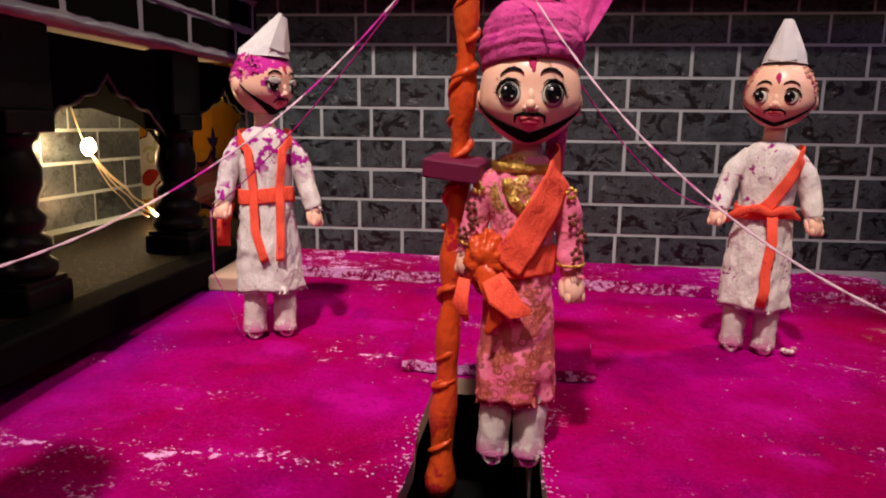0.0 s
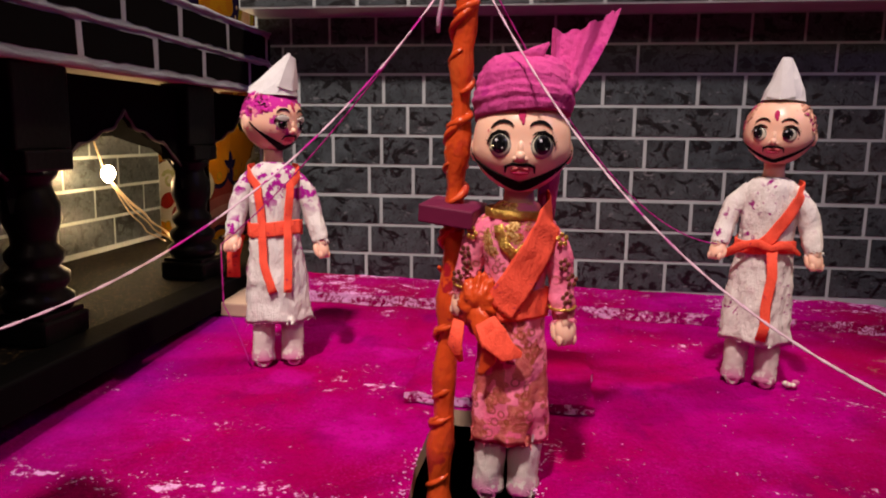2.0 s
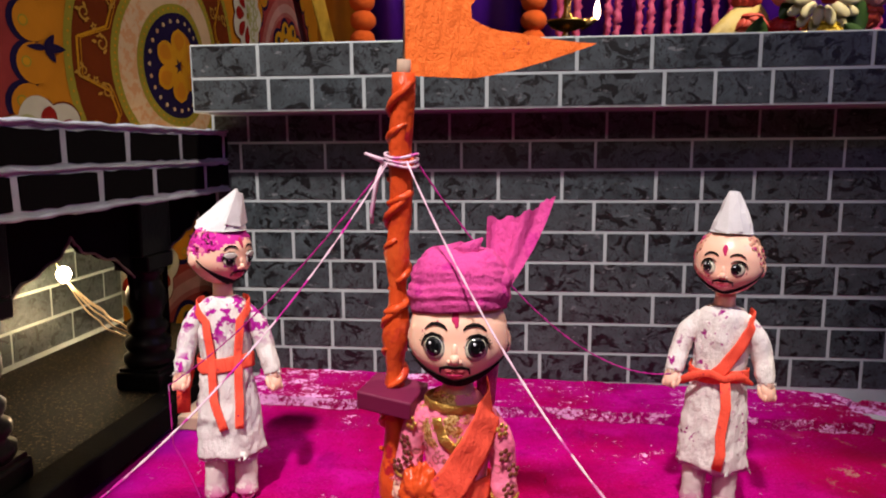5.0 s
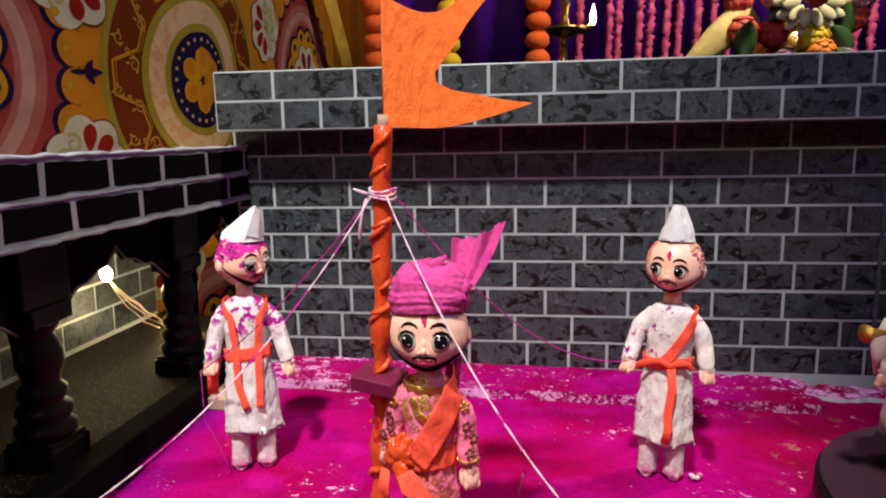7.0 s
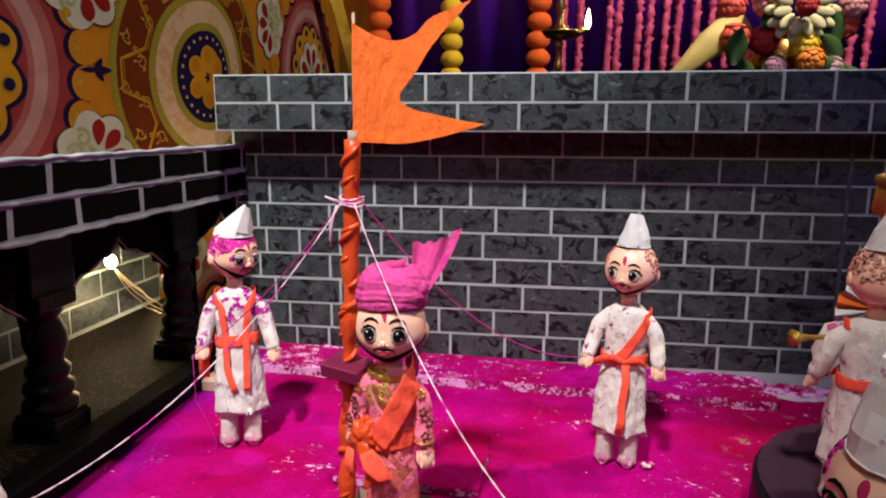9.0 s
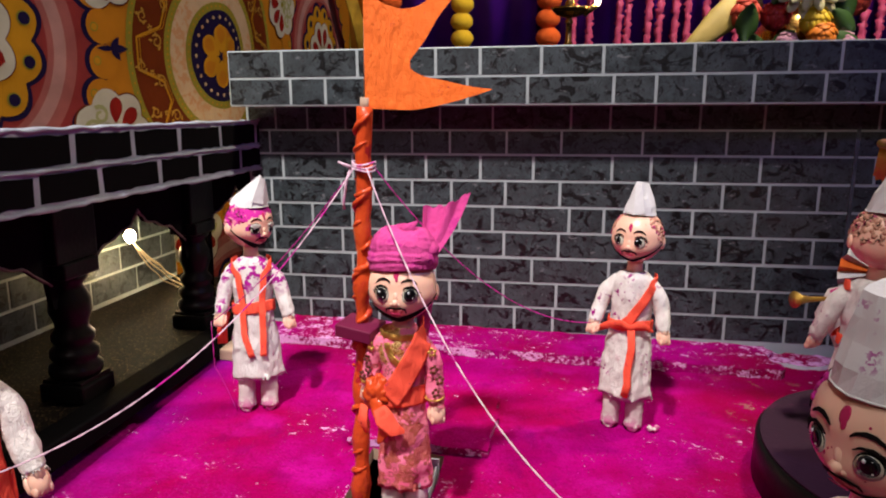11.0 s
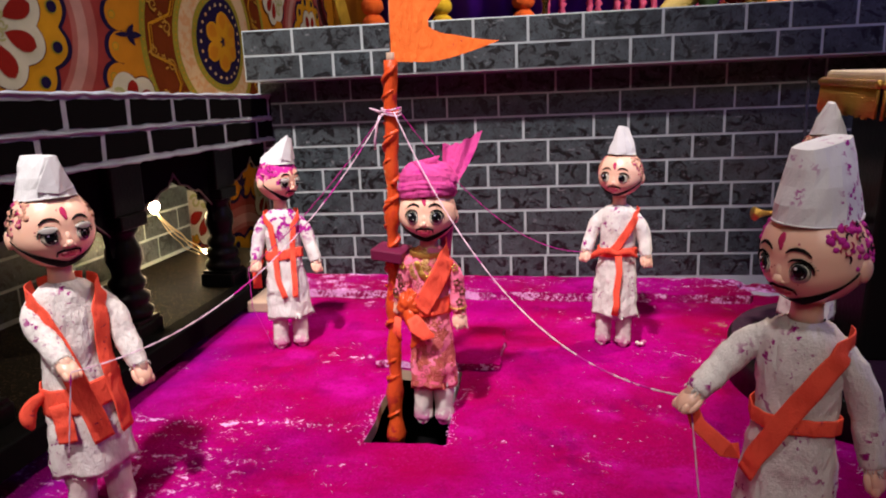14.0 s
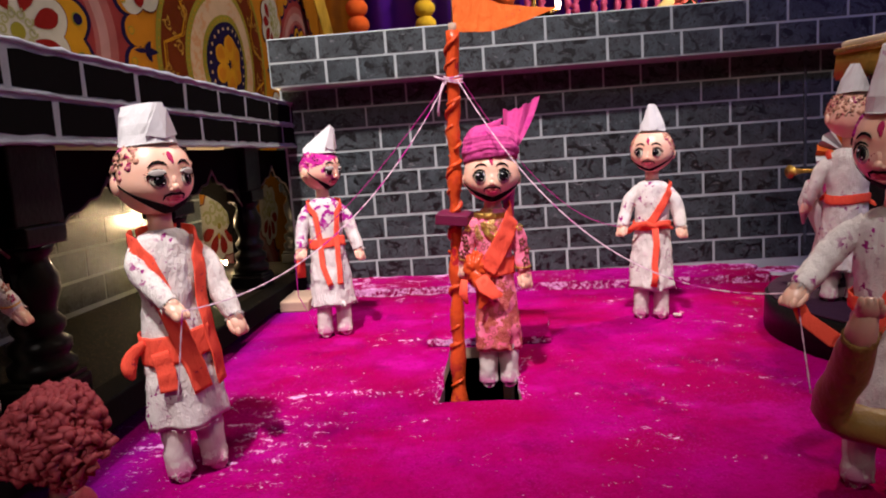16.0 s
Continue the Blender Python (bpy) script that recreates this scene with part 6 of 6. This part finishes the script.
def horse():
    """A small white toy horse, head towards +x."""
    bm = bmesh.new()
    rings = []
    for x, y, z, r in ((-0.046, 0, 0.082, 0.004), (-0.043, 0, 0.080, 0.013), (-0.033, 0, 0.077, 0.0185), (-0.016, 0, 0.073, 0.0180), (0.004, 0, 0.071, 0.0170), (0.022, 0, 0.073, 0.0175), (0.034, 0, 0.079, 0.0150), (0.043, 0, 0.094, 0.0110), (0.050, 0, 0.110, 0.0090), (0.056, 0, 0.122, 0.0085), (0.064, 0, 0.119, 0.0075), (0.073, 0, 0.111, 0.0055), (0.079, 0, 0.105, 0.0045), (0.081, 0, 0.103, 0.0015)):
        rings.append((Vector((x, y, z)), r))
    tube(bm, [p for p, _ in rings], [r for _, r in rings], 0, 18, 0.95, 0.02, 4)
    for x, sy in ((-0.034, -1), (-0.034, 1), (0.028, -1), (0.028, 1)):
        back = -0.006 if x < 0 else 0.004
        tube(bm, [(x, sy * 0.009, 0.076), (x + back, sy * 0.011, 0.052), (x + back * 0.2, sy * 0.011, 0.034), (x + back, sy * 0.011, 0.014), (x + back + 0.002, sy * 0.011, 0.0)], [0.0135, 0.0098, 0.0058, 0.0050, 0.0066], 0, 12)
    for sy in (-1, 1):
        tube(bm, [(0.052, sy * 0.005, 0.126), (0.051, sy * 0.0065, 0.133), (0.050, sy * 0.006, 0.139)], [0.003, 0.0026, 0.0005], 0, 8)
    tube(bm, [(-0.045, 0, 0.084), (-0.054, 0, 0.080), (-0.059, 0, 0.064), (-0.060, 0, 0.046)], [0.003, 0.005, 0.006, 0.001], 0, 10, 1, 0.1, 2)
    tube(bm, [(0.030, 0, 0.092), (0.038, 0, 0.108), (0.046, 0, 0.124), (0.052, 0, 0.131)], [0.002, 0.005, 0.005, 0.002], 0, 10, 0.6, 0.15, 6)
    return bm


pony = thing("toy_horse", horse(), M["horse"], "white plastic toy horse with magenta spatters on the carousel", "horse", smooth=True)
pony.matrix_world = pose(0.545, 0.608, 0.0457, 0, 0, 6) @ Matrix.Scale(1.5, 4)
bm = bmesh.new()
rings = [[bm.verts.new((x, 0.0205 * math.sin(a) * w, 0.076 + 0.0205 * math.cos(a))) for a in [radians(-100 + 10 * k) for k in range(21)]] for x, w in ((-0.020, 1.0), (-0.008, 0.97), (0.004, 0.96), (0.014, 0.98))]
ring_faces(bm, rings, 0, False)
part("saddle_cloth", bm, M["ribbon"], pony, "crimson saddle cloth", True)

doll("doll", doll_mesh(7, mats_for(cap="cap"), 0, 0, ((-0.043, -0.018, 0.150), (0.040, -0.010, 0.112)), "diagonal"), (0.446, 0.480, 0.0457), 165, 0.95,
     "doll in white gown and paper cap playing a gilt horn")
bm = bmesh.new()
lathe(bm, [(0.0018, 0.0), (0.002, 0.02), (0.0024, 0.036), (0.0042, 0.046), (0.0075, 0.052)], 0, (0, 0, 0), 14)
hornthing = thing("horn", bm, M["fringe"], "small gilt horn held by a doll", "horn", smooth=True)
hornthing.matrix_world = pose(0.435, 0.503, 0.1915, 0, -88, 20)
doll("doll", doll_mesh(8, mats_for(kurta="blue_silk", cap="turban"), 0, 0, ((-0.044, -0.020, 0.125), (0.042, -0.008, 0.108)), "diagonal", turban=True), (0.605, 0.520, 0.0457), -30, 0.85,
     "doll in blue and gold dress with magenta turban by a pinwheel")
bm = bmesh.new()
n = 36
for side in (0, 1):
    rim = [bm.verts.new((0.036 * (1 + 0.03 * math.sin(9 * k)) * math.cos(2 * math.pi * k / n), -0.006 * (k % 2) + 0.0006 * side, 0.036 * math.sin(2 * math.pi * k / n))) for k in range(n)]
    hub = [bm.verts.new((0.004 * math.cos(2 * math.pi * k / n), -0.003 - 0.002 * (k % 2) + 0.0006 * side, 0.004 * math.sin(2 * math.pi * k / n))) for k in range(n)]
    for k in range(n):
        j = (k + 1) % n
        f = bm.faces.new((rim[k], rim[j], hub[j], hub[k]))
        f.material_index = 0 if (k * 7 // 12) % 3 else 1
    cap_ring(bm, hub, 0)
wheel = thing("pinwheel", bm, [M["cap_much"], M["flag"]], "pleated paper pinwheel in orange and white on a stick", "pinwheel")
wheel.matrix_world = pose(0.476, 0.545, 0.205)
bm = bmesh.new()
tube(bm, [(0, 0.003, 0), (0.001, 0.003, -0.08), (0.002, 0.004, -0.158)], 0.0016, 0, 8)
part("stick", bm, M["wood"], wheel, "thin brown stick", True)

# ---- dolls at the front corners ----
doll("doll", doll_mesh(9, mats_for(cap="red_hair", hair="red_hair", kurta="red_hair"), 40, 24, GRIPS, "none", turban="hair"), (-0.143, -0.012, -0.006), 95, 0.665,
     "small doll with a mop of curled red hair")
doll("doll", doll_mesh(10, mats_for(kurta="olive", cap="turban"), 0, 0, ((-0.136, -0.043, 0.274), (0.042, -0.008, 0.108)), "none", turban=True, reach=1.5, elbow=(-0.113, 0.027, 0.182)), (0.285, 0.000, 0.0), 0, 0.70,
     "doll in olive gown with one arm stretched out")
doll("doll", doll_mesh(11, mats_for(kurta="kurta", cap="turban"), 30, 0, ((-0.040, -0.012, 0.112), (0.050, -0.020, 0.118)), "broad", turban=True), (-0.352, 0.175, 0.0262), 55, 0.95,
     "doll in white gown and orange sash standing in the arcade")

# ---- crumbs of dry colour and scraps on the boards ----
bm = bmesh.new()
rng = random.Random(31)
for k in range(5):
    q = rng.uniform(0.003, 0.0048)
    ball(bm, (rng.uniform(-0.005, 0.005), rng.uniform(-0.004, 0.004), 0.003 + 0.0012 * k * (k < 3)), (q, q * 0.8, q * 0.7), 0, 8, 6, Matrix.Rotation(rng.uniform(0, 3), 3, "X"))
for f in bm.faces:
    f.smooth = rng.random() > 0.3
wad = thing("paper_wad", bm, M["trousers"], "small crumpled wad of white tissue on the stage", "paper")
wad.matrix_world = pose(0.298, 0.585, 0.0)
bm = bmesh.new()
for k in range(260):
    edge = k % 4
    if edge == 0:
        x, y = HOLE[0] - abs(rng.gauss(0, 0.006)), rng.uniform(0.33, 0.43)
    elif edge == 1:
        x, y = rng.uniform(-0.22, 0.0), 0.358 + rng.gauss(0, 0.006)
    elif edge == 2:
        x, y = HOLE[2] + abs(rng.gauss(0, 0.005)), rng.uniform(0.33, 0.43)
    else:
        x, y = rng.uniform(-0.2, 0.26), rng.uniform(0.12, 0.70)
        if HOLE[0] - 0.03 < x < HOLE[2] + 0.05 and 0.32 < y < 0.63:
            continue
    q = rng.uniform(0.0003, 0.0009)
    ball(bm, (x, y, 0.0003), (q * rng.uniform(1, 1.8), q, q * 0.6), 0, 6, 4)
thing("powder_crumbs", bm, M["crumb"], "pale pink crumbs of dry powder on the boards", "powder", kind="stuff", smooth=True)

# ---- a plain dark room round the stage ----
M["room"] = plain("dim_room_wall", (0.16, 0.13, 0.12), 0.9)
for nm, lo, hi in (("floor_room", (-3, -3.2, -0.86), (3, 3.0, -0.8)), ("ceiling", (-3, -3.2, 3.0), (3, 3.0, 3.06)), ("wall_north", (-3, 3.0, -0.8), (3, 3.06, 3.0)), ("wall_south", (-3, -3.26, -0.8), (3, -3.2, 3.0)), ("wall_west", (-3.06, -3.2, -0.8), (-3, 3.0, 3.0)), ("wall_east", (3, -3.2, -0.8), (3.06, 3.0, 3.0))):
    bm = bmesh.new()
    box(bm, lo, hi)
    thing(nm, bm, M["room"], "plain wall of the dim room", "room", kind="structure")

# ---- bricks of the walls ----
FAR = [681, 742, 853, 910, 972, 1081, 1140]
WALL_ROWS = {
    0.268: [-221, -113, -63, -3, 76, 151, 259, 311, 369, 452, 593],
    0.231: [-241, -131, -83, -24, 34, 112, 189, 307, 407, 466, 528, 609],
    0.194: [-229, -178, -116, -54, 46, 94, 203, 251, 370, 451, 590],
    0.157: [-241, -132, -76, -16, 34, 111, 189, 296, 408, 467, 528, 609],
    0.119: [-218, -117, -51, 9, 74, 152, 261, 313, 368, 456, 590],
    0.082: [-197, -132, -51, 31, 111, 188, 300, 407, 464, 528, 609],
    0.045: [-187, -137, -78, -17, 48, 128, 184, 235, 317, 423, 503, 560],
}
BAND_ROWS = {
    0.336: [-229, -180, -122, -65, 18, 93, 201, 254, 313, 371, 452, 591],
    0.302: [-240, -134, -23, 32, 113, 189, 298, 407, 465, 528, 609],
}
PARAPET_ROWS = {
    0.411: [-192, -85, -25, 22, 81, 160, 238, 348, 459, 517, 603],
    0.374: [-181, -131, -72, -7, 64, 143, 252, 304, 362, 420, 502, 560, 640],
}
for top, joints in WALL_ROWS.items():
    course(wall_back, joints + FAR, top - 0.0372, top, -0.273, 1.2, 0.0, M["slate"])
for top, joints in BAND_ROWS.items():
    course(wall_back, joints + FAR, top - 0.0342, top, -0.273, 1.2, 0.0, M["slate"], 0.003)
for top, joints in PARAPET_ROWS.items():
    course(parapet, joints + FAR, top - 0.0374, top, -0.271, 1.2, -0.056, M["slate"])
SIDE = Matrix.Rotation(radians(90), 4, "Z")
step = [-1200, -1110, -1020, -930, -840, -755, -670]
ARCADE_TOP = step + [-581, -497, -397, -307, -219, -122, -18]
ARCADE_LOW = [j + 42 for j in step[:-1]] + [-705, -620, -537, -446, -363, -263, -176, -68]
for z0, z1, joints in ((0.2745, 0.309, ARCADE_TOP), (0.241, 0.2745, ARCADE_LOW)):
    course(arcade_front, joints, z0, z1, -1.22, 0.002, 0.0, M["black"], 0.0078, SIDE, 0.0011)
for i in range(5):
    course(arcade_wall, [j + (i % 2) * 55 + (i * 37 % 20) for j in range(-1200, 120, 110)], 0.03 + i * 0.0405, 0.03 + (i + 1) * 0.0405, -1.2, 0.125, 0.0, M["slate"], 0.004, SIDE)
for bm_shape in BRICK_SHAPES.values():
    bm_shape.free()
